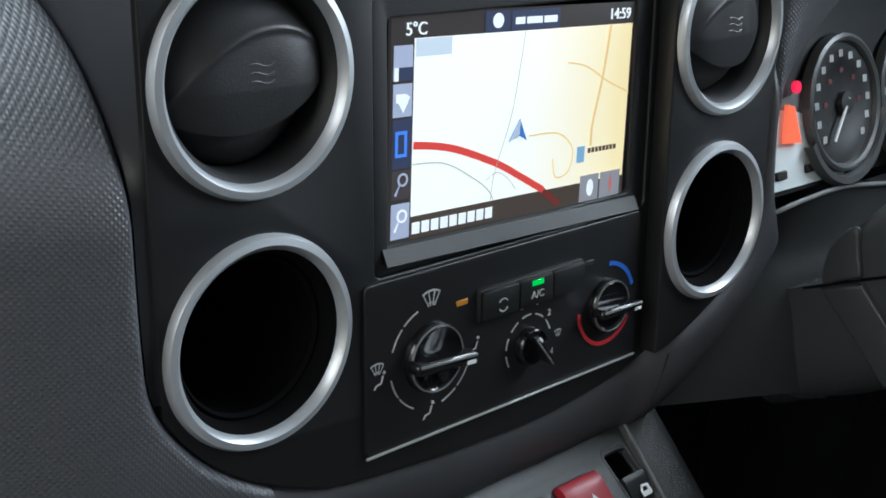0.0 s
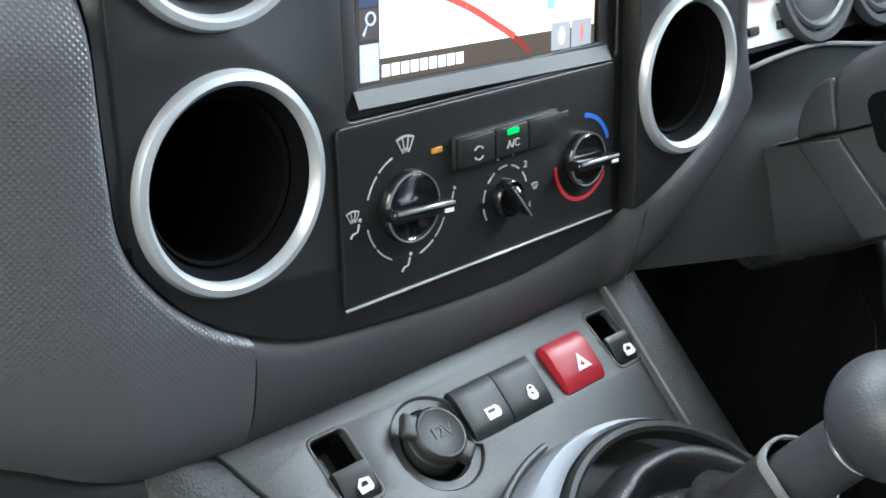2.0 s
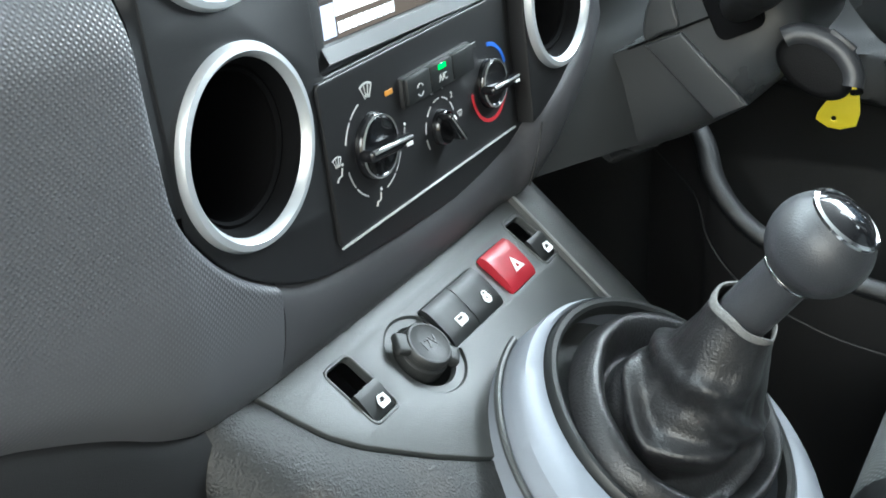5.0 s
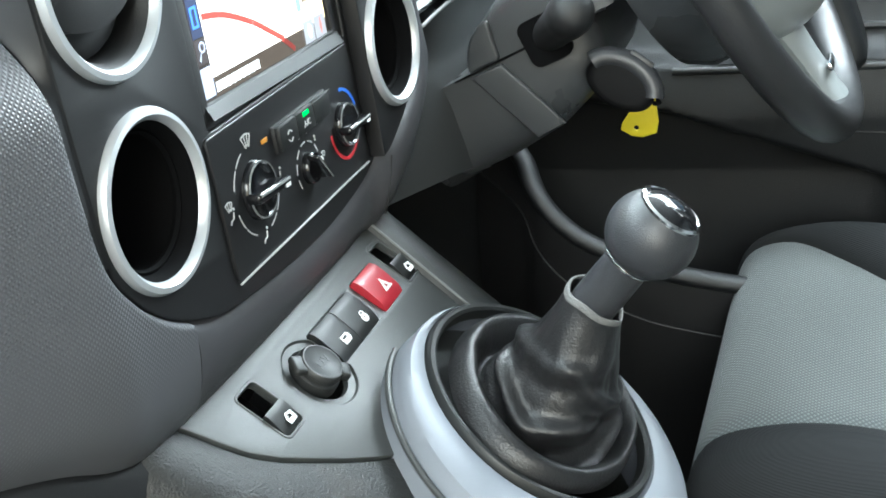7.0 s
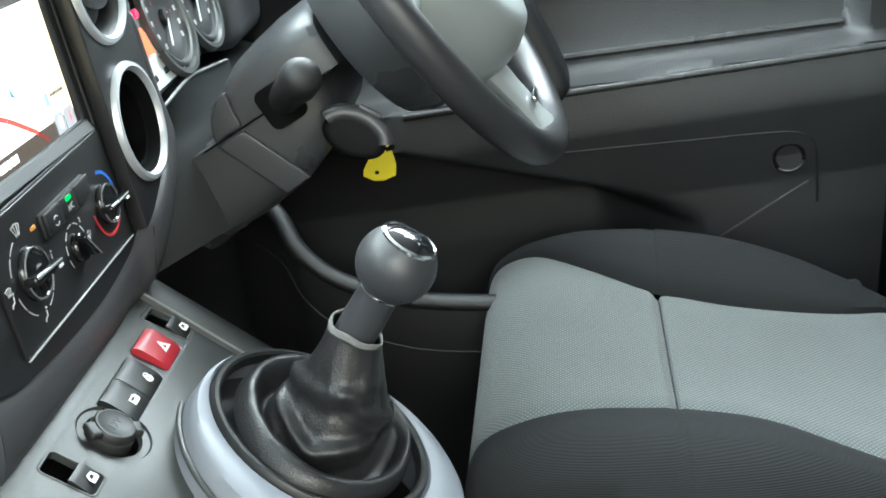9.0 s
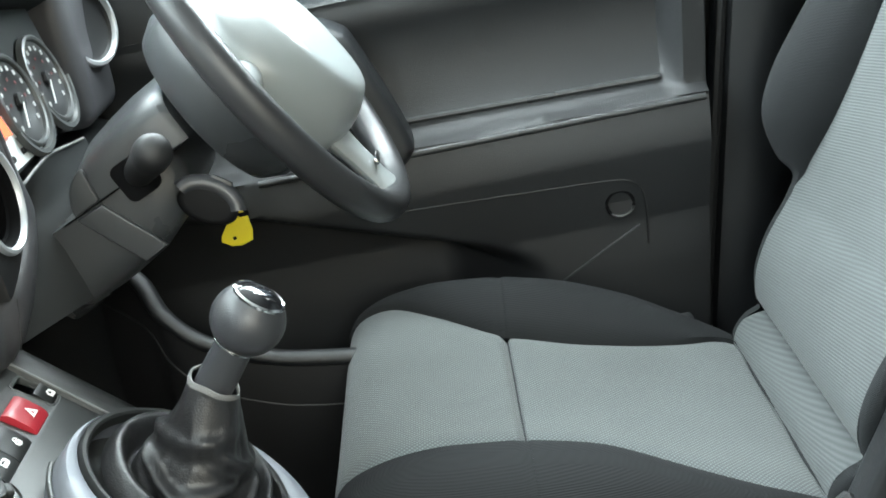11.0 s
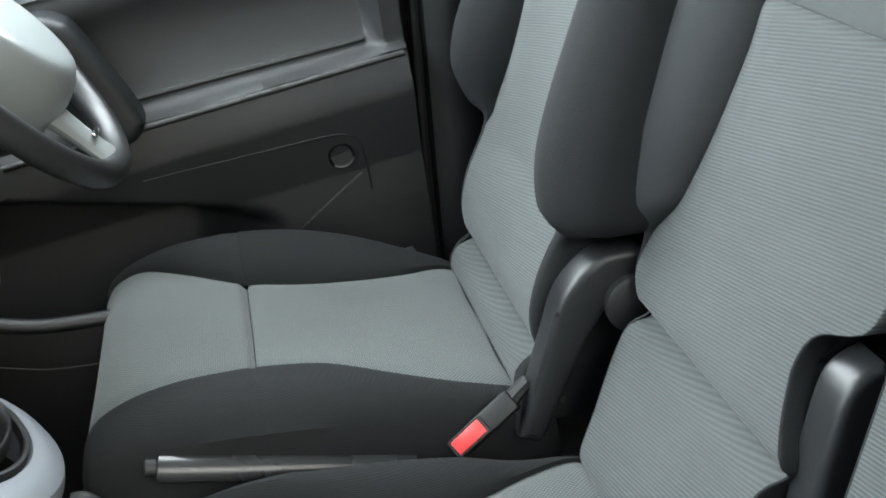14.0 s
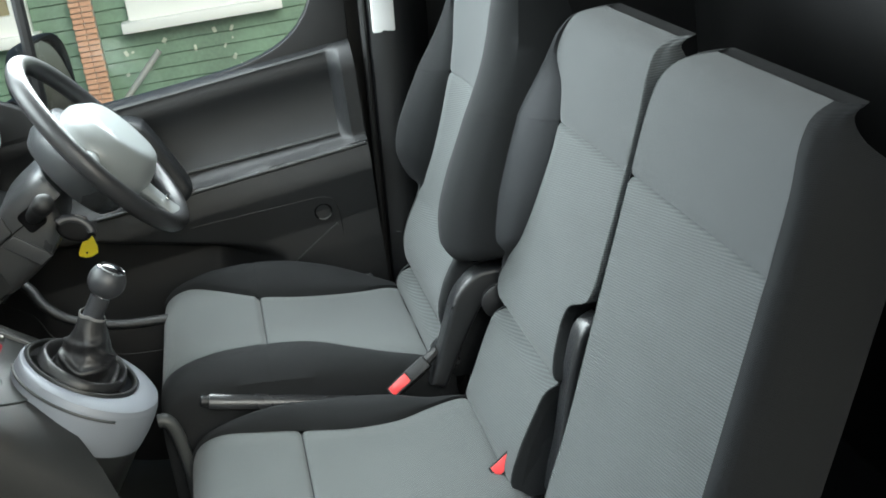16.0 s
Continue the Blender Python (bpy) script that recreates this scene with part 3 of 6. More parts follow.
for pts, w, mat in (([(-0.0605, 0.1439), (-0.045, 0.1418), (-0.029, 0.1378), (-0.004, 0.1284), (0.015, 0.1188), (0.031, 0.1103)], 0.0018, road_red), ([(0.0775, 0.1925), (0.0755, 0.178), (0.073, 0.164), (0.0675, 0.1416), (0.067, 0.1296)], 0.0009, road_yellow),
                    ([(0.012, 0.1925), (0.008, 0.168), (0.004, 0.150), (-0.006, 0.1233), (-0.008, 0.1103)], 0.00035, road_grey), ([(-0.0605, 0.135), (-0.040, 0.133), (-0.020, 0.123), (-0.010, 0.116), (-0.006, 0.1105)], 0.0004, road_grey), ([(-0.012, 0.121), (-0.004, 0.124), (0.004, 0.120), (0.010, 0.1135)], 0.0003, road_grey),
                    ([(0.018, 0.1400), (0.04, 0.139), (0.052, 0.130), (0.050, 0.118), (0.040, 0.116), (0.037, 0.126)], 0.0004, road_yellow), ([(0.045, 0.175), (0.060, 0.172), (0.078, 0.163), (0.096, 0.156)], 0.0004, road_yellow)):
    line = smooth_path([(x, v, 0) for x, v in pts], 8)
    rows = []
    for i, p in enumerate(line):
        d = (line[min(i + 1, len(line) - 1)] - line[max(i - 1, 0)]).normalized()
        s = Vector((-d.y, d.x, 0)) * w
        rows.append([SCR @ (p + s + Vector((0, 0, 0.0006))), SCR @ (p - s + Vector((0, 0, 0.0006)))])
    part("map_road", grid(rows), mat, radio)
rows = [[SCR @ Vector((x + e, v + e * 0.9, 0.0006)) for e in (-0.0014, 0.0014)] for x, v in ((0.0305, 0.1100), (0.0365, 0.1060), (0.0435, 0.1010))]
part("map_road", grid(rows), glow("road_dim", (0.30, 0.06, 0.05), 0.9), radio)
part("position_arrow", plate([(0.003, 0.1387), (0.0105, 0.1495), (0.016, 0.1381), (0.0108, 0.1409)], [], 0.0004, SCR @ Matrix.Translation((0, 0, 0.0012))), glow("arrow_blue", (0.10, 0.28, 0.80), 1.1), radio, "blue position arrow")
part("arrow_side", plate([(0.003, 0.1387), (0.0105, 0.1495), (0.0098, 0.1415)], [], 0.0004, SCR @ Matrix.Translation((0, 0, 0.0017))), glow("arrow_pale", (0.62, 0.72, 0.85), 1.4), radio)
screen_patch("map_flag", 0.0562, 0.1213, 0.0622, 0.1300, glow("flag_blue", (0.35, 0.60, 0.85), 1.3), 0.0006)
for k in range(8):
    screen_patch("map_caption", 0.0650 + 0.003 * k, 0.1258, 0.0671 + 0.003 * k, 0.1284, glow("caption_dark", (0.25, 0.2, 0.15), 0.5), 0.0006)
for x0, x1 in ((0.0600, 0.0750), (0.0765, 0.0930)):
    b = screen_patch("map_button", x0, 0.0995, x1, 0.1138, glow("button_grey", (0.50, 0.49, 0.52), 1.0), 0.0008)
    xm = (x0 + x1) / 2
    part("symbol", plate(circle(xm, 0.1068, 0.0026, 16, 0.0046) if x0 < 0.07 else [(xm - 0.0014, 0.1068), (xm, 0.1015), (xm + 0.0014, 0.1068), (xm, 0.1125)], [], 0.0003, SCR @ Matrix.Translation((0, 0, 0.0016))), LITWHITE if x0 < 0.07 else glow("compass_red", (0.8, 0.25, 0.22), 1.2), b)
for k in range(9):
    screen_patch("street_bar", -0.0600 + k * 0.0061, 0.1015, -0.0600 + k * 0.0061 + 0.0047, 0.1070, LITWHITE, 0.0006)
part("temperature_text", lettering("5°C", 0.0082, SCR @ Matrix.Translation((-0.0600, 0.1968, 0.0006))), LITWHITE, radio)
part("clock_text", lettering("14:59", 0.0080, SCR @ Matrix.Translation((0.0845, 0.1980, 0.0006))), LITWHITE, radio)
hd = screen_patch("source_box", -0.0160, 0.1933, 0.0010, 0.2030, ICON, 0.0003)
sb2 = screen_patch("station_box", 0.0020, 0.1933, 0.0370, 0.2030, ICON, 0.0003)
for x0, x1 in ((0.0045, 0.0110), (0.0125, 0.0235), (0.0250, 0.0345)):
    screen_patch("station_bar", x0, 0.1962, x1, 0.1995, LITWHITE, 0.0007, "", sb2)
part("source_symbol", plate(circle(-0.0075, 0.1985, 0.0036, 20), [], 0.0003, SCR @ Matrix.Translation((0, 0, 0.0008))), LITWHITE, hd)

# ---- climate panel ----
climate = thing("climate_panel", "black heater control panel with three rotary knobs", "heater panel")
cm = FACE @ Matrix.Translation((0, 0, 0.0022))
part("plate", plate(rounded(-0.0945, 0.0005, 0.1075, 0.0862, 0.003), [], 0.006, cm, bevel=0.0008), PANEL, climate)
part("edge_line", box(0.202, 0.0013, 0.0016, cm @ Matrix.Translation((0.006, 0.0000, 0.0005)), 0.0004, 1), material("line_grey", (0.35, 0.36, 0.36), 0.3, vary=0.02), climate, "pale moulded line along the bottom edge")


PALE_EDGE = material("pale_grey_edge", (0.16, 0.165, 0.165), 0.42, vary=0.2, big=60)


def knob(x, v, r, turn, ring):
    m = cm @ Matrix.Translation((x, v, 0))
    k = part("knob", lathe([(r, 0.0), (r * 0.99, 0.0025), (r * 0.93, 0.0046), (r * 0.88, 0.0050), (r * 0.80, 0.0038), (0, 0.0034)], m, 56), GLOSS, climate, "gloss black rotary knob")
    if ring:
        part("dial_rim", lathe([(r * 0.90, 0.0049), (r * 0.94, 0.0052), (r * 0.95, 0.0042)], m, 56), PALE_EDGE, k, "thin grey rim")
    g = m @ pose(0, 0, 0, 0, 0, turn)
    part("grip", box(r * 2.25, r * 0.36, 0.010, g @ Matrix.Translation((r * 0.02, -r * 0.04, 0.0078)), 0.0024, 3), GLOSS, k)
    part("grip_edge", box(r * 2.1, r * 0.10, 0.0012, g @ Matrix.Translation((r * 0.02, r * 0.06, 0.0128)), 0.0005, 1), PALE_EDGE, k, "bright edge of the grip")
    part("pointer", box(r * 0.32, r * 0.11, 0.0006, g @ Matrix.Translation((r * 0.84, -r * 0.12, 0.0129)), 0), WHITE, k, "white pointer mark")
    return k


K1, K2, K3 = (-0.0530, 0.0415), (0.0165, 0.0290), (0.0795, 0.0368)
knob(*K1, 0.0180, -4, True)
knob(*K2, 0.0105, 128, False)
knob(*K3, 0.0155, -1, True)
for a0, a1 in ((110, 132), (136, 161), (192, 215), (219, 244), (285, 307), (311, 334)):
    part("scale_mark", arc_band(*K1, 0.0263, 0.0271, a0, a1, cm), GREYPRINT, climate)
for k in range(6):
    part("scale_mark", arc_band(*K2, 0.0165, 0.0174, 18 + 34 * k, 40 + 34 * k, cm), GREYPRINT, climate)
part("cold_arc", arc_band(*K3, 0.0222, 0.0246, 18, 86, cm), BLUEPRINT, climate, "blue cold scale")
part("hot_arc", arc_band(*K3, 0.0218, 0.0240, 182, 330, cm), REDPRINT, climate, "red hot scale")
for k, (dx, dv) in enumerate(((0.0185, -0.0095), (-0.006, 0.0215), (0.006, 0.0215), (0.0155, 0.0135))):
    part("fan_number", lettering("0123"[(k + 3) % 4] if k else "4", 0.0052, cm @ Matrix.Translation((K2[0] + dx, K2[1] + dv + 0.001, 0.0002))), GREYPRINT, climate)
# air symbols: windscreen, face, feet
for x, v in ((-0.0535, 0.0712), (-0.0878, 0.0440), (0.0395, 0.0300)):
    s = 0.72 if v > 0.06 else 0.50 if v > 0.04 else 0.34
    fan = merge(arc_band(x, v - 0.010 * s, 0.0152 * s, 0.0166 * s, 60, 120, cm), arc_band(x, v - 0.010 * s, 0.0068 * s, 0.0080 * s, 60, 120, cm))
    for a in (62, 80, 100, 118):
        c, d = math.cos(radians(a)), math.sin(radians(a))
        fan = merge(fan, tube([cm @ Vector((x + r * s * c, v - 0.010 * s + r * s * d, 0.0004)) for r in (0.0055, 0.010, 0.0155)], 0.0005 * s, 5))
    part("air_symbol", fan, GREYPRINT, climate)
for x, v in ((-0.0868, 0.0372), (-0.0555, 0.0125), (-0.0245, 0.0385)):
    part("seat_symbol", merge(tube([cm @ Vector((x + a * 0.6, v + b * 0.6, 0.0004)) for a, b in ((0.004, 0.005), (0.002, -0.001), (-0.003, -0.002), (-0.005, -0.005))], 0.0005, 5), lathe([(0, 0.0008), (0.0009, 0.0005), (0.0009, 0)], cm @ Matrix.Translation((x + 0.0032, v + 0.0045, 0)), 12)), GREYPRINT, climate)
strip = part("button_strip", box(0.079, 0.0175, 0.004, cm @ Matrix.Translation((0.0165, 0.0602, 0.001)), 0.0015), BLACK, climate)
for k, x in enumerate((-0.0090, 0.0165, 0.0420)):
    b = part("push_button", box(0.0248, 0.0150, 0.004, cm @ Matrix.Translation((x, 0.0604, 0.0035)), 0.0012), SWITCH, climate, "small grey push button")
    if k == 1:
        part("indicator", box(0.0085, 0.0030, 0.0008, cm @ Matrix.Translation((x, 0.0652, 0.0056)), 0.0003, 1), glow("green_led", (0.02, 0.85, 0.10), 1.3), b, "lit green indicator")
        part("button_text", lettering("A/C", 0.0058, cm @ Matrix.Translation((x, 0.0587, 0.0056))), GREYPRINT, b)
    if k == 0:
        part("button_symbol", merge(arc_band(x, 0.0590, 0.0030, 0.0037, 30, 150, cm @ Matrix.Translation((0, 0, 0.0055))), arc_band(x, 0.0590, 0.0030, 0.0037, 210, 330, cm @ Matrix.Translation((0, 0, 0.0055)))), GREYPRINT, b)
for x, mat in ((-0.0330, material("amber_lens", (0.5, 0.22, 0.03), 0.3, vary=0.02)), (0.0630, CONSOLE)):
    part("tell_tale", box(0.0075, 0.0028, 0.0008, cm @ Matrix.Translation((x, 0.0645, 0.0004)), 0.0003, 1), mat, climate)

# ---- centre console ----
console = thing("centre_console", "dark grey gear lever console with switches", "console")
CON = frame_of((0, 0.0, 0.5355), (1, 0, 0), (0, 0.85, 0.53))
CON_UP = CON.col[2].to_3d()


def cp(x, y, h=0.0):
    """A point of the sloping switch panel: x across, world y, height above the panel."""
    return Vector((x, y, 0.5355 + y * 0.53 / 0.85)) + CON_UP * h


def ci(y):
    return y / 0.85


# the flat switch panel, bounded by the arc on the passenger side
arc = [(-0.160, 0.040), (-0.155, 0.030), (-0.150, 0.018), (-0.143, 0.004), (-0.132, -0.009), (-0.118, -0.021), (-0.101, -0.035), (-0.083, -0.048), (-0.068, -0.057), (-0.054, -0.066)]
sp_loop = [(x, ci(y)) for x, y in arc] + [(x, ci(y)) for x, y in ((0.02, -0.105), (0.09, -0.10), (0.107, -0.055), (0.122, -0.01), (0.133, 0.03), (0.134, 0.042))]
sw_holes = [circle(-0.0485, ci(0.0035) - 0.002, 0.0262, 40), rounded(-0.1150, ci(-0.0062), -0.0925, ci(0.0262), 0.004), rounded(-0.0285, ci(-0.006), 0.0345, ci(0.0195), 0.002), rounded(0.0455, ci(-0.0065), 0.0800, ci(0.0200), 0.003), rounded(0.0940, ci(-0.0070), 0.1150, ci(0.0240), 0.004)]
part("switch_panel", plate(sp_loop, sw_holes, 0.006, CON, bevel=0.0008), CONSOLE, console, "smooth dark grey switch panel")
# grained body round the panel: from the arc down to the passenger side
arc_s = smooth_path([(x, y, 0) for x, y in arc], 5)
body_rows = []
for k in range(13):
    s = k / 12
    row = []
    for i, p in enumerate(arc_s):
        t = i / (len(arc_s) - 1)
        # passenger-side edge of the console, running down and back
        e = Vector((-0.208 + 0.062 * t**1.5, 0.060 - 0.219 * t, 0.566 - 0.235 * t))
        q = cp(p.x - 0.0008, p.y - 0.0008, -0.0022).lerp(e, s)
        q += Vector((-0.3, -0.3, 0.5)).normalized() * (0.012 + 0.01 * t) * math.sin(math.pi * s) ** 0.8
        row.append(q)
    body_rows.append(row)
side = [[q + Vector((0.012 * j + 0.03 * (j == 2), 0.004 * j, -(0.06, 0.16, 0.30)[j])) for q in body_rows[-1]] for j in range(3)]
part("console_body", grid(body_rows + side), CONSOLE_ROUGH, console, "grained dark console side")
# raised rail on the driver's side
rail = [[cp(0.120 + dx - 0.020 * s, 0.045 - 0.115 * s, h) for dx, h in ((0.0, -0.004), (0.003, 0.003), (0.009, 0.0055), (0.026, 0.0050), (0.038, 0.001), (0.044, -0.006), (0.048, -0.03), (0.050, -0.25))] for s in np.linspace(0, 1.7, 15)]
RAILMAT = material("grained_rail_plastic", (0.026, 0.0275, 0.0275), 0.42, grain=0.8, scale=800)
part("console_rail", grid(rail), RAILMAT, console, "grained raised edge rail of the console")
part("rail_line", tube([cp(0.1235 - 0.020 * q, 0.045 - 0.115 * q, 0.0042) for q in np.linspace(0.02, 1.5, 16)], 0.0010, 8), PALE_EDGE, console, "pale line along the rail")
# rear body under the gear surround
gc = Vector((0.025, -0.107))


def rp(x, y, h):
    return cp(x, y, h + 0.006)


def round_wall(steps):
    return grid([[rp(gc.x - 0.018 + rad * math.cos(a), gc.y - 0.012 + rad * 0.86 * math.sin(a), h) for a in np.linspace(0, 2 * math.pi, 73)[:-1]] for rad, h in steps], closed=True)


part("surround_skirt", round_wall([(0.1065, 0.013), (0.1085, 0.006), (0.1095, -0.006), (0.1090, -0.030), (0.1060, -0.055)]), BLUEGREY, console, "blue-grey painted skirt under the ring")
part("gear_plinth", round_wall([(0.1045, -0.030), (0.1040, -0.060), (0.1020, -0.15), (0.0960, -0.38)]), CONSOLE_ROUGH, console, "dark grained plinth under the gear surround")
sv = []
for f, h in ((0.0, 0.012), (0.08, 0.0195), (0.25, 0.0225), (0.7, 0.0230), (0.93, 0.0215), (1.0, 0.017)):
    row = []
    for a in np.linspace(0, 2 * math.pi, 73)[:-1]:
        pi_ = (gc.x + 0.0875 * math.cos(a), gc.y + 0.0735 * math.sin(a))
        po = (gc.x - 0.018 + 0.107 * math.cos(a), gc.y - 0.012 + 0.092 * math.sin(a))
        row.append(rp(po[0] + (pi_[0] - po[0]) * f, po[1] + (pi_[1] - po[1]) * f, h))
    sv.append(row)
part("gear_surround", grid(sv, closed=True), BLUEGREY, console, "blue-grey painted ring round the gear lever")
gr = []
for f, h in ((0.0878, 0.016), (0.0870, 0.0232), (0.0855, 0.0252), (0.0825, 0.0252), (0.0805, 0.0235), (0.0795, 0.016)):
    gr.append([rp(gc.x + f * math.cos(a), gc.y + f * 0.84 * math.sin(a), h) for a in np.linspace(0, 2 * math.pi, 73)[:-1]])
part("gaiter_ring", grid(gr, closed=True), SWITCH, console, "dark inner ring holding the gaiter")
part("groove_trim", tube([rp(gc.x - 0.018 + 0.1105 * math.cos(a), gc.y - 0.012 + 0.0955 * math.sin(a), 0.007) for a in np.linspace(radians(95), radians(205), 30)], 0.0022, 8), CONSOLE, console)

# switches
def rocker(x0, x1, y0, y1, mat, label, lift=0.004, tilt=0):
    sx, sy = x1 - x0, ci(y1) - ci(y0)
    m = CON @ Matrix.Translation(((x0 + x1) / 2, (ci(y0) + ci(y1)) / 2, 0))
    rows = []
    for j in range(9):
        t = j / 8 - 0.5
        e = 0.5 * (1 - abs(2 * t) ** 8) + 0.5
        rows.append([m @ Vector((sx * (i / 8 - 0.5), sy * t, lift * (1 - 0.6 * abs(2 * t) ** 5) * (1 - 0.15 * abs(2 * (i / 8 - 0.5)) ** 8) + tilt * t)) for i in range(9)])
    top = grid(rows)
    b = bmesh.ops.extrude_face_region(top, geom=top.faces[:])
    bmesh.ops.translate(top, verts=[v for v in b["geom"] if isinstance(v, bmesh.types.BMVert)], vec=-CON_UP * 0.012)
    return part("switch", top, mat, console, label), m


for x0, x1, k in ((-0.0275, 0.0023, 0), (0.0031, 0.0335, 1)):
    s, m = rocker(x0, x1, -0.0062, 0.0190, SWITCH, "black rocker switch with white symbol", 0.0042, 0.003)
    mm = m @ Matrix.Translation((0.003, -0.0055, 0.0042)) @ pose(0, 0, 0, 6)
    if k:
        part("symbol", merge(plate(circle(0, -0.0008, 0.0036, 24, 0.0033), [circle(0, -0.0002, 0.0010, 12)], 0.0005, mm), arc_band(0, 0.0020, 0.0018, 0.0027, -10, 190, mm)), WHITE, s, "white padlock symbol")
    else:
        part("symbol", plate([(-0.0050, -0.003), (0.0035, -0.003), (0.0050, -0.001), (0.0050, 0.0018), (0.003, 0.0035), (-0.0050, 0.0035)], [[(-0.0036, 0.0005), (0.002, 0.0005), (0.002, 0.0022), (-0.0036, 0.0022)]], 0.0005, mm), WHITE, s, "white van symbol")
s, m = rocker(0.0465, 0.0790, -0.0065, 0.0195, RED, "red hazard warning switch", 0.0055, 0.003)
mm = m @ Matrix.Translation((0.002, -0.003, 0.0060)) @ pose(0, 0, 0, 4)
part("symbol", plate([(-0.0058, -0.0042), (0.0058, -0.0042), (0, 0.0058)], [[(-0.0022, -0.0022), (0.0022, -0.0022), (0, 0.0016)]], 0.0005, mm), WHITE, s, "white warning triangle")
for x0, x1 in ((-0.1150, -0.0925), (0.0940, 0.1150)):
    xm = (x0 + x1) / 2
    m = CON @ Matrix.Translation((xm, 0, 0))
    part("window_switch_well", plate(rounded(x0 - xm - 0.0012, ci(-0.0078), x1 - xm + 0.0012, ci(0.0274), 0.005), [rounded(x0 - xm + 0.0003, ci(-0.006), x1 - xm - 0.0003, ci(0.0257), 0.0035)], 0.004, m @ Matrix.Translation((0, 0, 0.0006)), bevel=0.0005), CONSOLE, console)
    part("well_floor", box(x1 - x0, 0.040, 0.002, m @ Matrix.Translation((0, ci(0.010), -0.016))), GLOSS, console, "gloss black well floor")
    w, _ = rocker(x0 + 0.001, x1 - 0.001, -0.0055, 0.0095, SWITCH, "black window switch with white symbol", 0.002, 0.004)
    part("symbol", plate([(-0.0040, -0.0035), (0.0032, -0.0035), (0.0045, -0.002), (0.0045, 0.0030), (-0.001, 0.0038), (-0.0040, 0.0005)], [[(-0.0026, -0.0005), (0.0024, -0.0005), (0.0024, 0.0018), (-0.0008, 0.0022)]], 0.0005, m @ Matrix.Translation((0.002, ci(-0.0005), 0.0028))), WHITE, w, "white window symbol")
# 12 V socket with rubber cap
SOC = CON @ Matrix.Translation((-0.0500, ci(0.0035), 0)) @ Matrix.Scale(0.90, 4)
RING = CON @ Matrix.Translation((-0.0485, ci(0.0035) - 0.002, 0))
part("socket_ring", lathe([(0.0268, -0.004), (0.0262, -0.0008), (0.0254, -0.0018), (0.0205, -0.0024), (0.0190, -0.006)], RING, 56), CONSOLE, console)
cap = part("socket_cap", lathe([(0.0180, -0.008), (0.0178, 0.0014), (0.0170, 0.0022), (0.0162, 0.0024), (0.0160, 0.0048), (0.0166, 0.0054), (0.0164, 0.0086), (0.0152, 0.0100), (0.0140, 0.0101), (0.0132, 0.0095), (0.0, 0.0095)], SOC, 56), RUBBER, console, "dark rubber cap of a power socket")
part("cap_tab", box(0.015, 0.011, 0.006, SOC @ pose(0, 0, 0, 0, 0, 52) @ Matrix.Translation((0, 0.0185, 0.0062)), 0.0022, 3), RUBBER, cap)
part("cap_hinge", box(0.013, 0.009, 0.008, SOC @ pose(0, 0, 0, 0, 0, 214) @ Matrix.Translation((0, 0.0180, 0.0050)), 0.0025, 3), RUBBER, cap)
part("cap_text", lettering("12V", 0.0098, SOC @ Matrix.Translation((0.0, 0.0, 0.0096)) @ pose(0, 0, 0, 0, 0, -4)), SWITCH, cap)

# ---- gear lever ----
gear = thing("gear_lever", "gear lever with black leather gaiter and grey ball knob", "gear lever")
G0, G1 = Vector((0.020, -0.1560, 0.5730)), Vector((0.020, -0.1790, 0.6040))
KC = Vector((0.020, -0.1885, 0.6225))
stick = (KC - G0).normalized()
GM = frame_of(G0, (1, 0, 0), stick.cross(Vector((1, 0, 0))))
part("shaft", lathe([(0.0150, -0.030), (0.0150, 0.012), (0.0146, 0.034), (0.0150, 0.0355)], GM, 40), KNOBSKIN, gear)
part("shaft_ring", lathe([(0.0152, 0.0352), (0.0166, 0.0358), (0.0168, 0.0372), (0.0155, 0.0385)], GM, 40), CHROME, gear, "thin chrome ring")
ball = [(0.0158, -0.0225)] + [(0.0282 * math.cos(radians(a)), 0.0270 * math.sin(radians(a))) for a in range(-52, 44, 6)]
KM = frame_of(KC, (1, 0, 0), stick.cross(Vector((1, 0, 0))))
part("ball", lathe(ball + [(0.0203, 0.0192)], KM, 56), KNOBSKIN, gear, "satin grey ball knob")
part("badge_rim", lathe([(0.0206, 0.0187), (0.0208, 0.0205), (0.0190, 0.0216), (0.0182, 0.0208)], KM, 56), CHROME, gear, "chrome rim of the knob top")
badge = part("badge", lathe([(0.0187, 0.0206), (0.014, 0.0238), (0.008, 0.0256), (0, 0.0262)], KM, 48), GLOSS, gear, "gloss black gear pattern badge")
for a, b in (((-0.009, 0.006), (-0.009, -0.006)), ((-0.003, 0.006), (-0.003, -0.006)), ((0.003, 0.006), (0.003, -0.006)), ((-0.009, 0.0), (0.006, 0.0))):
    part("gear_mark", tube([KM @ Vector((p[0], p[1], 0.0258 - 10 * (p[0] ** 2 + p[1] ** 2))) for p in (a, b)], 0.0005, 5), GREYPRINT, badge)
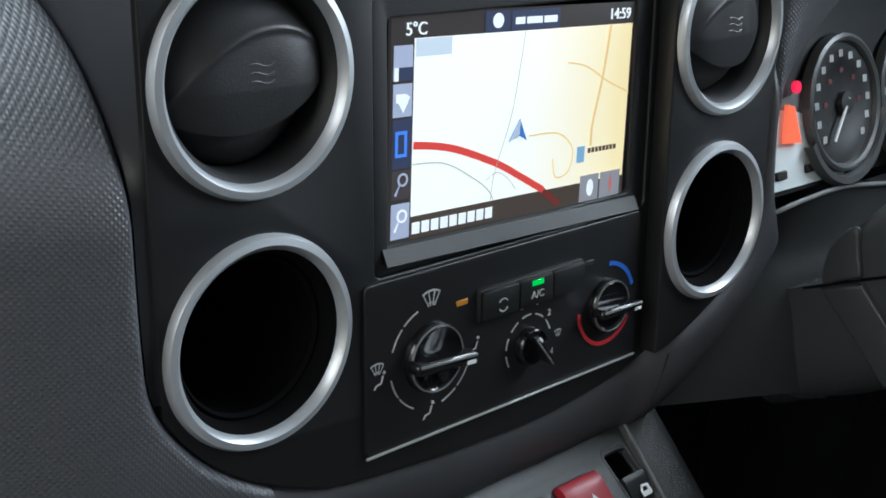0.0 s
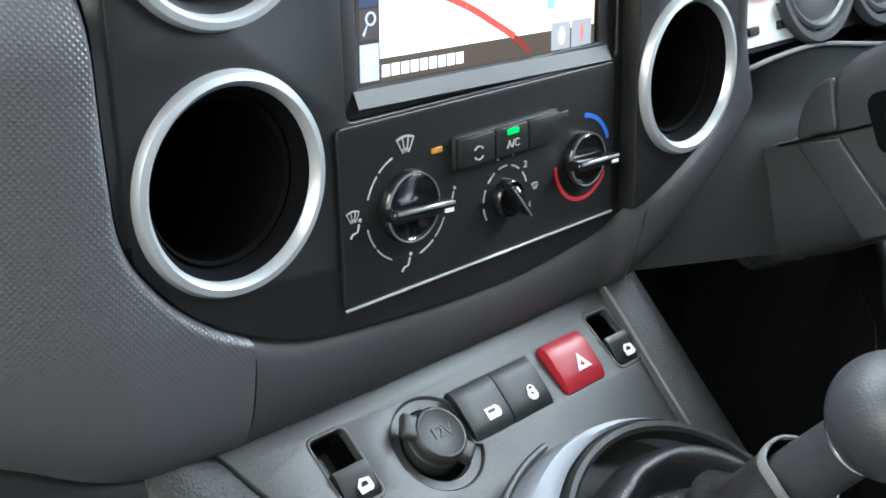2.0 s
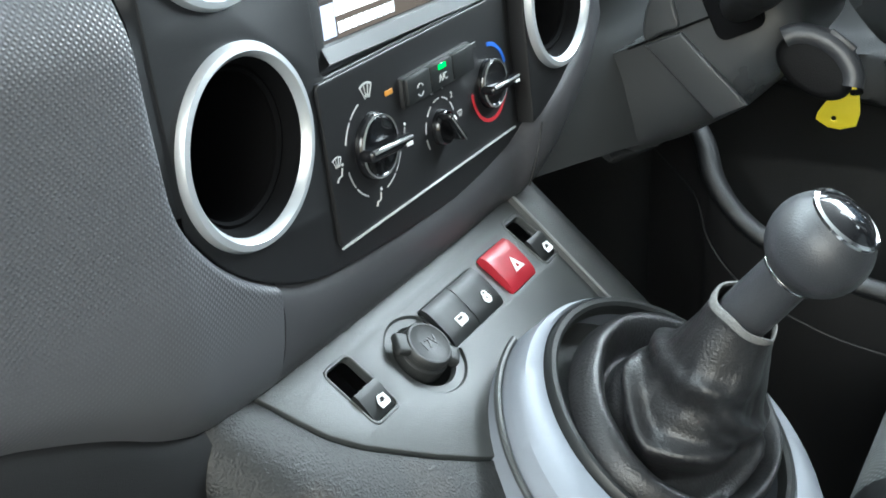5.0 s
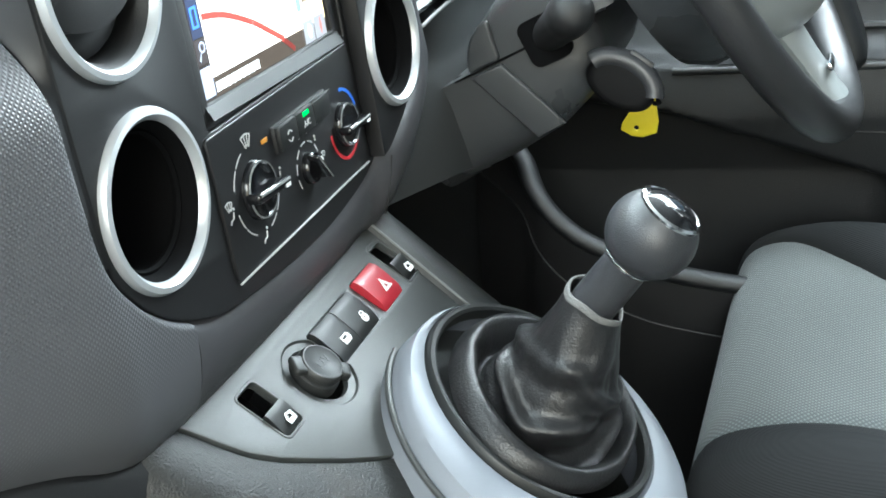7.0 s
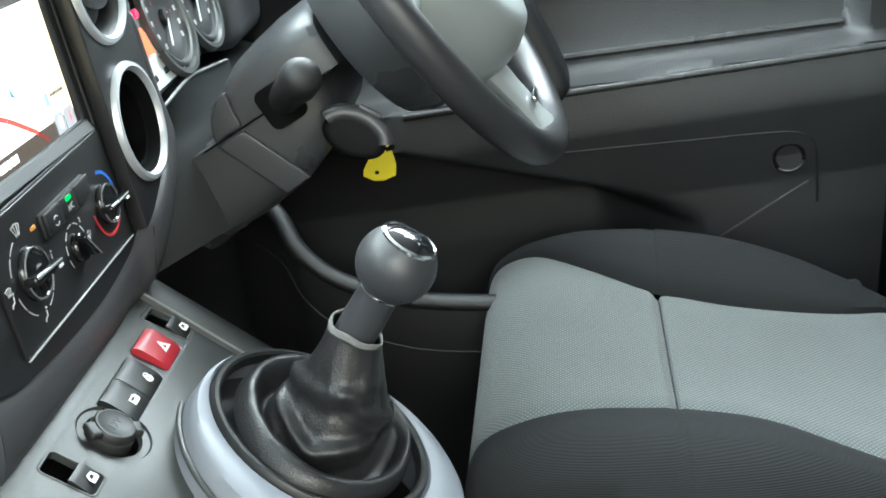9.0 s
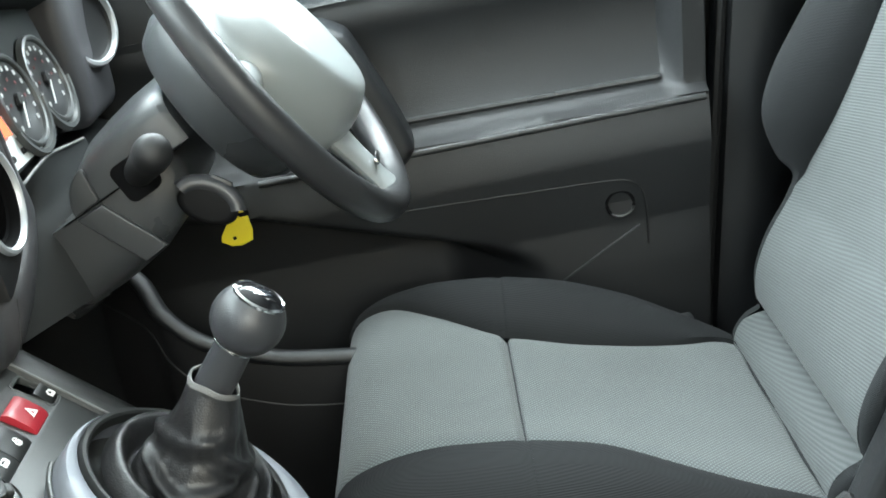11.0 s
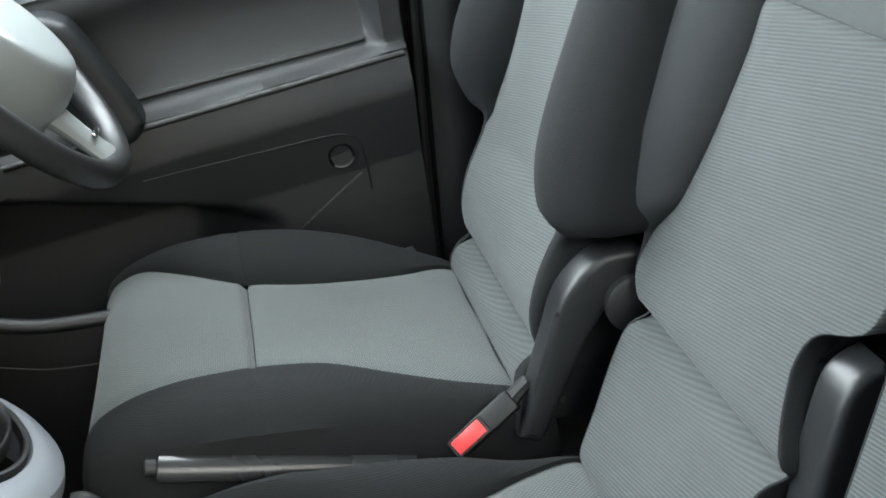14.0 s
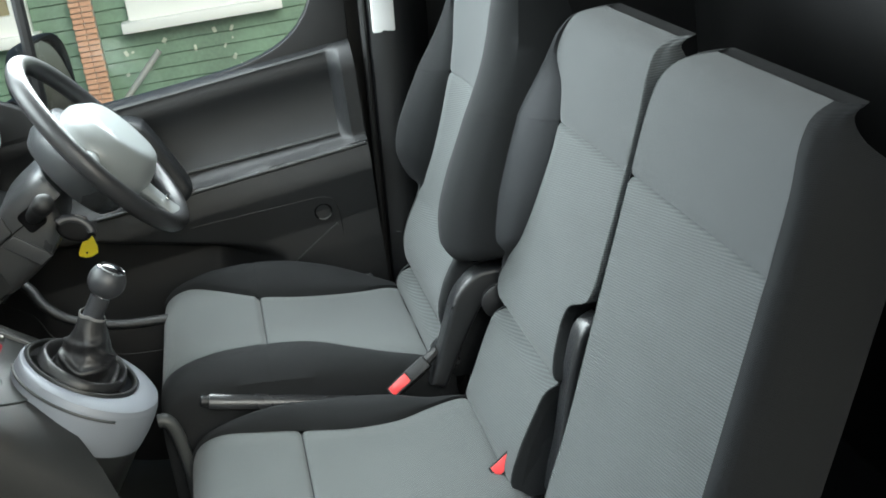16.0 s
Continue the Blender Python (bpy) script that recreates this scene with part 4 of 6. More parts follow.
# gaiter: leather that dips inside the ring and then rises as a leaning sleeve with broad soft folds
FOLDS = [(0.46, 0.010, 0.050, 3.5, 0.9, 0.10), (0.60, 0.006, 0.040, 4.3, 0.8, -0.14), (0.38, 0.009, 0.035, 4.9, 0.7, 0.08), (0.52, 0.007, 0.045, 5.6, 0.7, 0.12),
         (0.72, 0.004, 0.050, 3.3, 0.9, 0.10), (0.44, 0.008, 0.040, 2.4, 0.8, -0.10), (0.56, 0.006, 0.045, 1.2, 0.9, 0.10), (0.30, 0.005, 0.030, 4.0, 0.6, 0.06)]
rows = []
NA, NS = 160, 64
c_ring, c_low = rp(gc.x, gc.y, 0.0), rp(gc.x + 0.002, gc.y - 0.006, 0.0)
for k in range(NS):
    s = k / (NS - 1)
    row = []
    for i in range(NA):
        a = 2 * math.pi * i / NA
        ca, sa = math.cos(a), math.sin(a)
        flat = Vector((ca, sa * 0.84 * 0.85, sa * 0.84 * 0.53))
        if s < 0.34:
            u = s / 0.34
            q = c_ring.lerp(c_low, u) + flat * (0.0810 - 0.0270 * u**1.3)
            q += CON_UP * (0.021 + 0.016 * math.sin(math.pi * min(1.0, u * 1.15)) ** 0.9 - 0.004 * u)
        else:
            u = (s - 0.34) / 0.66
            tip = GM.col[0].to_3d() * ca + GM.col[1].to_3d() * sa
            r = 0.0206 + (0.0540 - 0.0206) * (1 - u) ** 1.35
            q = (c_low + CON_UP * 0.017).lerp(G0, u**0.9) + flat.lerp(tip, min(1.0, u * 1.2)) * r
        e = math.sin(math.pi * min(1.0, s * 1.02)) ** 0.8
        out = Vector((ca, sa * 0.7, 0.25)).normalized()
        q += out * e * 0.008 * noise.noise(Vector((ca * 1.2 + 2.0, sa * 1.2, s * 1.8)))
        for s0, amp, width, a0, spread, slope in FOLDS:
            turn = (a - a0 + math.pi) % (2 * math.pi) - math.pi
            d = (s - s0 - slope * math.sin(turn)) / width
            q += (out + CON_UP * 0.5) * amp * math.exp(-(turn / spread) ** 2) * (math.exp(-d * d) - 0.55 * math.exp(-((d + 1.5) ** 2)))
        q += out * e * 0.0010 * noise.noise(Vector((ca * 5.0, sa * 5.0, s * 9.0)))
        row.append(q)
    rows.append(row)
part("gaiter", grid(rows, closed=True), LEATHER, gear, "creased black leather gaiter", flat_angle=80)
cuff = [[GM @ Vector((r * math.cos(a), r * math.sin(a), h + 0.0018 * math.sin(2 * a + 1) + 0.0008 * math.sin(5 * a))) for a in np.linspace(0, 2 * math.pi, 65)[:-1]] for r, h in ((0.0206, -0.002), (0.0208, 0.0016), (0.0203, 0.0030), (0.0192, 0.0029), (0.0188, 0.0010))]
part("gaiter_cuff", grid(cuff, closed=True), material("worn_leather_edge", (0.13, 0.13, 0.127), 0.6, grain=0.8, scale=500), gear, "pale worn upper edge of the gaiter")

# ---- driver's side of the dashboard: knee panel, binnacle, instruments ----
knee_rows = []
for y, z, t in ((0.075, 0.648, 1), (0.050, 0.642, 1), (0.020, 0.630, 1), (0.008, 0.615, 1), (0.012, 0.590, 1), (0.030, 0.550, 1), (0.045, 0.528, 1), (0.075, 0.520, 1), (0.25, 0.52, 1)):
    row = []
    for x in np.linspace(0.285, 0.70, 18):
        s = (x - 0.285) / 0.415
        row.append((x, y + 0.02 * s * t, z - 0.012 * s * t + 0.016 * math.exp(-((x - 0.37) / 0.05) ** 2) * (z < 0.56)))
    knee_rows.append(row)
part("knee_panel", grid(knee_rows), material("dark_grey_dash_plastic", (0.020, 0.021, 0.022), 0.38, grain=0.3, scale=1300), dash, "dark grey lower dash panel on the driver's side")
COWL = material("dark_cowl_plastic", (0.017, 0.018, 0.019), 0.65, grain=0.3, scale=1300, spec=0.25)
cluster = thing("instrument_cluster", "instrument cluster with lit warning lamps behind the wheel", "instrument cluster")
CL = frame_of((0.316, 0.055, 0.737), (1, 0, 0), (0, 0.3, 0.95)) @ Matrix.Scale(0.945, 4)
part("face", plate(rounded(-0.105, -0.060, 0.18, 0.085, 0.02), [], 0.01, CL), material("dark_dial_surround", (0.012, 0.0125, 0.013), 0.45, vary=0.1), cluster, "dark dial surround")
# Daylight on the lower instrument face is painted as grey and pale plates.
part("middle_face", plate([(-0.084, -0.004), (-0.030, -0.012), (-0.026, 0.004), (-0.032, 0.016), (-0.052, 0.007), (-0.060, 0.006), (-0.084, 0.010)], [], 0.003, CL @ Matrix.Translation((0, 0, 0.0035))), material("half_lit_dial_surround", (0.11, 0.118, 0.118), 0.4, vary=0.2, big=30), cluster, "middle part of the instrument face, painted grey as half lit")
part("lower_face", plate([(-0.084, -0.0555), (0.016, -0.0565), (0.016, -0.020), (-0.02, -0.012), (-0.045, -0.004), (-0.084, 0.002)], [], 0.004, CL @ Matrix.Translation((0, 0, 0.004))), material("lit_dial_surround", (0.72, 0.77, 0.77), 0.3, vary=0.05), cluster, "lower part of the instrument face, painted pale as lit")
part("hood", grid([[CL @ Vector((x * 1.0, 0.085 + 0.02 * math.cos(x / 0.16 * 1.4) - 0.02 + h, w)) for x in np.linspace(-0.06, 0.20, 16)] for h, w in ((0.0, -0.01), (0.006, 0.05), (0.02, 0.075), (0.05, 0.07), (0.08, 0.0))]), COWL, cluster, "grey hood over the instruments")
flank_a = smooth_path([fp(0.2375, 0.134, -0.004), fp(0.241, 0.173, -0.004), fp(0.250, 0.199, -0.004), fp(0.260, 0.222, -0.004), fp(0.277, 0.255, -0.006), fp(0.300, 0.300, -0.02)], 4)
flank_b = smooth_path([CL @ Vector(q) for q in ((-0.080, -0.030, 0.004), (-0.070, 0.000, 0.006), (-0.060, 0.022, 0.010), (-0.046, 0.042, 0.016), (-0.022, 0.066, 0.026), (0.012, 0.095, 0.04))], 4)
part("hood_flank", grid([[a.lerp(b, s) + Vector((0, -0.006, 0.004)) * math.sin(math.pi * s) for s in np.linspace(0, 1, 7)] for a, b in zip(flank_a, flank_b)]), PAD, cluster, "embossed grey side of the instrument hood")
DIALFACE = material("dark_dial_face", (0.016, 0.016, 0.0165), 0.5, vary=0.15, big=25)
DIALRIM = material("grey_dial_rim", (0.060, 0.063, 0.063), 0.4, vary=0.05)
REDPRINT = material("faded_red_print", (0.10, 0.022, 0.022), 0.5)
for gx, r in ((0.013, 0.0455), (0.112, 0.0455)):
    gm = CL @ Matrix.Translation((gx, -0.005, 0.006))
    d = part("dial", lathe([(r - 0.002, -0.003), (r - 0.002, 0.0008), (r * 0.62, 0.0010), (r * 0.60, 0.0003), (0, 0.0003)], gm, 64), DIALFACE, cluster, "dark grey round dial")
    part("dial_rim", lathe([(r - 0.0026, 0.0006), (r - 0.0016, 0.0040), (r + 0.0010, 0.0052), (r + 0.0035, 0.0040), (r + 0.0042, -0.003)], gm, 64), DIALRIM, d, "grey dial rim")
    part("dial_bezel", grid([[gm @ Vector((q * math.cos(a), q * 1.03 * math.sin(a), h)) for a in np.linspace(radians(205), radians(350), 40)] for q, h in ((r + 0.0038, 0.001), (r + 0.0060, 0.0062), (r + 0.0105, 0.0066), (r + 0.0125, 0.000))]), DIALRIM, d, "pale lower bezel of the dial")
    for k in range(13):
        a = radians(222 - 22 * k)
        at = gm @ Matrix.Translation(((r - 0.0105) * math.cos(a), (r - 0.0105) * math.sin(a), 0.0012))
        part("dial_mark", merge(box(0.0024, 0.0050, 0.0005, at @ Matrix.Translation((-0.0015, 0, 0))), box(0.0018, 0.0050, 0.0005, at @ Matrix.Translation((0.0014, 0, 0)))), GREYPRINT, d)
        if k % 2 == 0 and 2 <= k <= 10:
            part("inner_mark", box(0.0046, 0.0034, 0.0004, gm @ Matrix.Translation(((r - 0.0225) * math.cos(a), (r - 0.0225) * math.sin(a), 0.0008))), REDPRINT, d)
    part("needle", box(0.036, 0.0022, 0.0012, gm @ pose(0, 0, 0.005, 0, 0, 232) @ Matrix.Translation((0.014, 0, 0))), WHITE, d, "pale needle")
    part("needle_cap", lathe([(0.0085, 0.001), (0.008, 0.005), (0, 0.006)], gm, 24), BLACK, d)
part("warning_lamp", plate([(-0.066, -0.0235), (-0.046, -0.0255), (-0.052, 0.000), (-0.060, 0.002)], [], 0.003, CL @ Matrix.Translation((0, 0, 0.0085))), glow("lamp_red_orange", (1.0, 0.16, 0.07), 2.2), cluster, "lit red warning lamp")
part("warning_lamp", plate(circle(-0.047, 0.0126, 0.0042, 16), [], 0.003, CL @ Matrix.Translation((0, 0, 0.0085))), glow("lamp_red", (1.0, 0.02, 0.08), 2.2), cluster, "lit red warning lamp")
for x0, x1 in ((-0.074, -0.061), (-0.037, 0.009)):
    part("trip_slot", box(x1 - x0, 0.006, 0.003, CL @ Matrix.Translation(((x0 + x1) / 2, -0.0452, 0.0045)), 0.0008, 1), BLACK, cluster)
top_line = smooth_path([(0.232, 0.038, 0.670), (0.250, 0.031, 0.677), (0.275, 0.029, 0.6805), (0.323, 0.029, 0.681), (0.388, 0.030, 0.672), (0.460, 0.034, 0.660)], 5)
# The bright gloss line on this edge is put into its pale colour.
part("brow", tube(top_line, 0.0017, 8), PALE_EDGE, cluster, "moulded edge under the instruments, gloss line painted pale")
part("shelf_back", grid([[p + Vector((0, d, h)) for p in top_line] for d, h in ((0.0, -0.001), (0.008, -0.012), (0.024, -0.018), (0.044, -0.014))]), COWL, cluster, "dark hollow behind the shelf edge")
FASCIA = material("smooth_dark_fascia", (0.027, 0.0285, 0.029), 0.5, grain=0.2, scale=1500, spec=0.4)
by_lip = [(0.234, 0.040, 0.670), fp(0.254, 0.046, -0.008), fp(0.250, 0.032, -0.010), fp(0.240, 0.020, -0.012), fp(0.216, 0.000, -0.016), fp(0.188, -0.020, -0.020), fp(0.160, -0.040, -0.024), fp(0.142, -0.056, -0.026)]
by_mid = [(0.278, 0.029, 0.6805), (0.276, 0.031, 0.660), (0.272, 0.029, 0.642), (0.2660, 0.021, 0.626), (0.2640, 0.012, 0.608), (0.2636, 0.006, 0.590), (0.2630, 0.001, 0.572), (0.2626, -0.001, 0.554)]
by_col = [(0.345, 0.030, 0.679), (0.345, 0.028, 0.660), (0.345, 0.022, 0.642), (0.345, 0.010, 0.626), (0.345, 0.004, 0.606), (0.345, 0.000, 0.586), (0.345, -0.001, 0.562), (0.345, 0.000, 0.532)]
by_end = [(0.470, 0.034, 0.658), (0.470, 0.032, 0.646), (0.470, 0.026, 0.636), (0.470, 0.018, 0.622), (0.470, 0.010, 0.604), (0.470, 0.006, 0.586), (0.470, 0.004, 0.562), (0.470, 0.004, 0.532)]
lines = [smooth_path(q, 4) for q in (by_lip, by_mid, by_col, by_end)]
fascia = [smooth_path(list(q), 5) for q in zip(*lines)]
fascia += [[p + Vector((0, 0.010, -0.005)) for p in fascia[-1]], [p + Vector((0, 0.09, 0.0)) for p in fascia[-1]]]
part("lower_fascia", grid(fascia), FASCIA, dash, "dark grey moulding that runs from the instruments down to the knee")
part("dash_end", box(0.135, 0.26, 0.165, pose(0.5875, 0.170, 0.7250, -4), 0.022, 4), LIP, dash, "grey far end of the dashboard beside the door")
EM = frame_of((0.583, 0.0375, 0.757), (0.93, -0.36, 0.0), (0.05, 0.14, 0.99))
part("ring", lathe([(0.0385, -0.012), (0.0390, 0.002), (0.0415, 0.0048), (0.0450, 0.0042), (0.0465, 0.001), (0.0460, -0.010)], EM, 64), SILVER, dash, "silver painted trim ring")
part("cup", lathe([(0.0392, 0.0000), (0.0370, -0.004), (0.0300, -0.006), (0.0, -0.004)], EM, 48), BLACK, dash, "black vent flap")

# ---- steering column, wheel, stalk, key ----
WC, WUP = Vector((0.36, -0.188, 0.749)), Vector((0, 0.5625, 0.827))
WM = frame_of(WC, (1, 0, 0), WUP)
wheel = thing("steering_wheel", "black leather steering wheel with bright spoke trim", "steering wheel")


shroud = thing("steering_column", "dark grey steering column shroud with light stalk", "steering column")
COLMAT = material("column_plastic", (0.036, 0.038, 0.040), 0.29, grain=0.35, scale=1300)
AX, AN, A0 = Vector((0, -0.872, 0.490)), Vector((0, 0.490, 0.872)), Vector((0.36, 0.0, 0.634))


def col_point(s, h, x):
    """A point of the column: s along it towards the driver, h above the joint of its covers, x across."""
    return A0 + AX * s + AN * h + Vector((x, 0, 0))


def half_shell(rings, power):
    """One cover of the column: rings of (s, height above the joint, half width), flat at the joint."""
    rows = []
    for s, h, hw in rings:
        row = []
        for i in range(33):
            a = math.pi * i / 32
            ca, sa = math.cos(a), math.sin(a)
            row.append(col_point(s, h * abs(sa) ** (2 / power), math.copysign(abs(ca) ** (2 / power), ca) * hw))
        rows.append(row)
    return grid(rows, closed=True, cap=True)


part("upper_cover", half_shell([(0.000, 0.005, 0.084), (0.003, 0.012, 0.090), (0.009, 0.019, 0.095), (0.018, 0.027, 0.098), (0.030, 0.036, 0.099), (0.045, 0.044, 0.100), (0.070, 0.048, 0.100), (0.100, 0.050, 0.100), (0.128, 0.050, 0.099), (0.134, 0.046, 0.094)], 5.0), COLMAT, shroud, "upper column cover")
part("lower_cover", half_shell([(-0.070, -0.088, 0.099), (0.000, -0.083, 0.0985), (0.040, -0.078, 0.0985), (0.070, -0.067, 0.097), (0.095, -0.053, 0.093), (0.106, -0.040, 0.085), (0.110, -0.026, 0.074)], 5.0), COLMAT, shroud, "lower column cover")
SIDE = Matrix((tuple(AX), tuple(AN), (-1, 0, 0))).transposed().to_4x4()
SIDE.translation = A0 + Vector((-0.1005, 0, 0))
part("cover_band", plate([(0.004, -0.002), (0.033, -0.003), (0.058, -0.068), (0.031, -0.070)], [], 0.006, SIDE @ Matrix.Translation((0, 0, 0.0028)), bevel=0.0022, seg=3), COLMAT, shroud, "raised band down the column cover")
part("cover_band", plate([(q.x, q.y) for q in smooth_path([(0.005, 0.0012, 0), (0.020, 0.0008, 0), (0.033, 0.0012, 0), (0.036, 0.016, 0), (0.039, 0.032, 0), (0.028, 0.031, 0), (0.014, 0.020, 0)], 5, loop=True)], [], 0.006, SIDE @ Matrix.Translation((0, 0, 0.0022)), bevel=0.0028, seg=4), COLMAT, shroud, "raised shoulder of the upper cover")
part("cover_joint", tube([col_point(s_, -0.0004, -0.1002) for s_ in np.linspace(-0.01, 0.128, 12)], 0.0010, 6), DARK, shroud, "dark joint between the column covers")
hubs = lathe([(0.050, -0.085), (0.088, -0.080), (0.098, -0.062), (0.100, -0.030), (0.095, -0.012), (0.070, -0.004), (0, -0.004)], WM, 48)
part("hub_back", hubs, COLMAT, wheel, "round black back of the wheel hub")
S0, S1 = col_point(0.074, -0.001, -0.090), Vector((0.190, -0.1040, 0.7125))
sd = (S1 - S0).normalized()
run = (S1 - S0).length
stalk_pts = [S0 + sd * run * t for t in (0.0, 0.25, 0.50, 0.60, 0.66, 0.69, 0.84, 0.93, 0.98, 1.0)]
part("stalk", tube(stalk_pts, [0.0135, 0.0145, 0.0155, 0.0160, 0.0162, 0.0172, 0.0172, 0.0150, 0.0105, 0.0030], 24), BLACK, shroud, "black light stalk with twist end")
part("stalk_slot", plate(rounded(0.056, -0.020, 0.092, 0.018, 0.008), [], 0.004, SIDE @ Matrix.Translation((0, 0, 0.0012))), DARK, shroud, "dark slot round the stalk")

# rim
NR = 96
rim_r = 0.1835
rows = []
for i in range(NR):
    a = 2 * math.pi * i / NR
    out = Vector((math.cos(a), math.sin(a), 0))
    rows.append([WM @ (out * (rim_r + 0.0150 * math.cos(b)) + Vector((0, 0, 0.0165 * math.sin(b)))) for b in np.linspace(0, 2 * math.pi, 17)[:-1]])
part("rim", grid(rows + [rows[0]], closed=True), RIMSKIN, wheel, "black leather rim")
pad = []
for f, h in ((1.0, -0.030), (1.0, 0.000), (0.985, 0.010), (0.94, 0.019), (0.87, 0.028), (0.81, 0.0355), (0.765, 0.0400), (0.71, 0.0425), (0.60, 0.0438), (0.45, 0.0450), (0.22, 0.0462), (0.02, 0.0465)):
    ring_pts = []
    for a in np.linspace(0, 2 * math.pi, 73)[:-1]:
        ca, sa = math.cos(a), math.sin(a)
        ly = f * (0.084 if sa > 0 else 0.100) * math.copysign(abs(sa) ** 0.85, sa) - 0.004
        ring_pts.append(WM @ Vector((f * 0.106 * math.copysign(abs(ca) ** 0.85, ca) * (1 - 0.22 * max(0.0, -sa)), ly, h - 0.12 * ly * min(1.0, max(0.0, h) / 0.03))))
    pad.append(ring_pts)
PADSKIN = material("soft_grey_plastic", (0.230, 0.245, 0.246), 0.30, grain=0.15, scale=1200, vary=0.03)
part("airbag_cover", grid(pad, closed=True, cap=True), PADSKIN, wheel, "grey padded airbag cover")
for a, w0 in ((4, 0.030), (176, 0.020), (270, 0.034)):
    ca, sa = math.cos(radians(a)), math.sin(radians(a))
    across = Vector((-sa, ca, 0))
    sp = []
    for r, w, h, t in ((0.060, w0, -0.006, 0.014), (0.100, w0 * 0.85, -0.007, 0.013), (0.130, w0 * 0.72, -0.004, 0.011), (0.160, w0 * 0.75, -0.001, 0.010), (0.180, w0, 0.0, 0.012)):
        sp.append([WM @ (Vector((ca * r, sa * r, h)) + across * w * math.cos(b) + Vector((0, 0, t * math.sin(b)))) for b in np.linspace(0, 2 * math.pi, 17)[:-1]])
    s = part("spoke", grid(sp, closed=True, cap=True), PADSKIN, wheel)
    if a == 270:
        part("spoke_clip", box(0.034, 0.007, 0.004, WM @ Matrix.Translation((0.0, -0.143, 0.011)), 0.0015), CHROME, s, "small bright clip on the lower spoke")
# ignition key with fob, and the yellow tag
key = thing("ignition_key", "black ignition key fob with yellow plastic tag", "key")
KO = Vector((0.266, -0.1235, 0.6345))
KF = frame_of(KO, (0, -0.885, -0.465), (0.30, -0.40, 0.85))
fob = [[KF @ Vector((s * 0.029 * math.cos(a), s * (0.0195 if math.sin(a) > 0 else 0.0170) * math.sin(a), h)) for a in np.linspace(0, 2 * math.pi, 49)[:-1]] for s, h in ((0.70, 0.0095), (0.86, 0.0085), (0.96, 0.006), (1.0, 0.0), (0.96, -0.006), (0.80, -0.009))]
part("fob", grid(fob, closed=True, cap=True), material("fob_plastic", (0.0038, 0.0038, 0.0042), 0.6, grain=0.3, scale=900, spec=0.1), key, "oval black key fob")
edge_pts = [KF @ Vector((0.0285 * math.cos(a), 0.0192 * math.sin(a), 0.004)) for a in np.linspace(radians(15), radians(165), 24)]
part("fob_edge", tube(edge_pts, 0.0082, 14), KNOBSKIN, key, "grey upper edge of the fob")
part("fob_button", box(0.021, 0.005, 0.0105, KF @ pose(0.004, 0.0256, 0.004, 0, 0, -3), 0.0014), RECL, key)
part("blade", box(0.006, 0.03, 0.010, frame_of(KO + Vector((0.018, 0.030, 0.006)), (1, 0, 0), (0.3, 0.9, 0)), 0.001), CHROME, key)
tagm = frame_of((0.472, -0.114, 0.573), (0.10, -1, 0.05), (0, 0, 1)) @ Matrix.Scale(1.06, 4)
part("tag", plate([(-0.002, 0.004), (0.005, 0.004), (0.007, -0.014), (0.010, -0.036), (0.008, -0.047), (-0.004, -0.051), (-0.014, -0.050), (-0.024, -0.044), (-0.023, -0.038), (-0.009, -0.016)], [circle(-0.010, -0.042, 0.0022, 12)], 0.0016, tagm, bevel=0.0004), YELLOW, key, "yellow plastic key tag")
part("tag_strap", tube([(0.275, -0.150, 0.619), (0.36, -0.142, 0.592), (0.472, -0.116, 0.572)], 0.0022, 6), DARK, key)


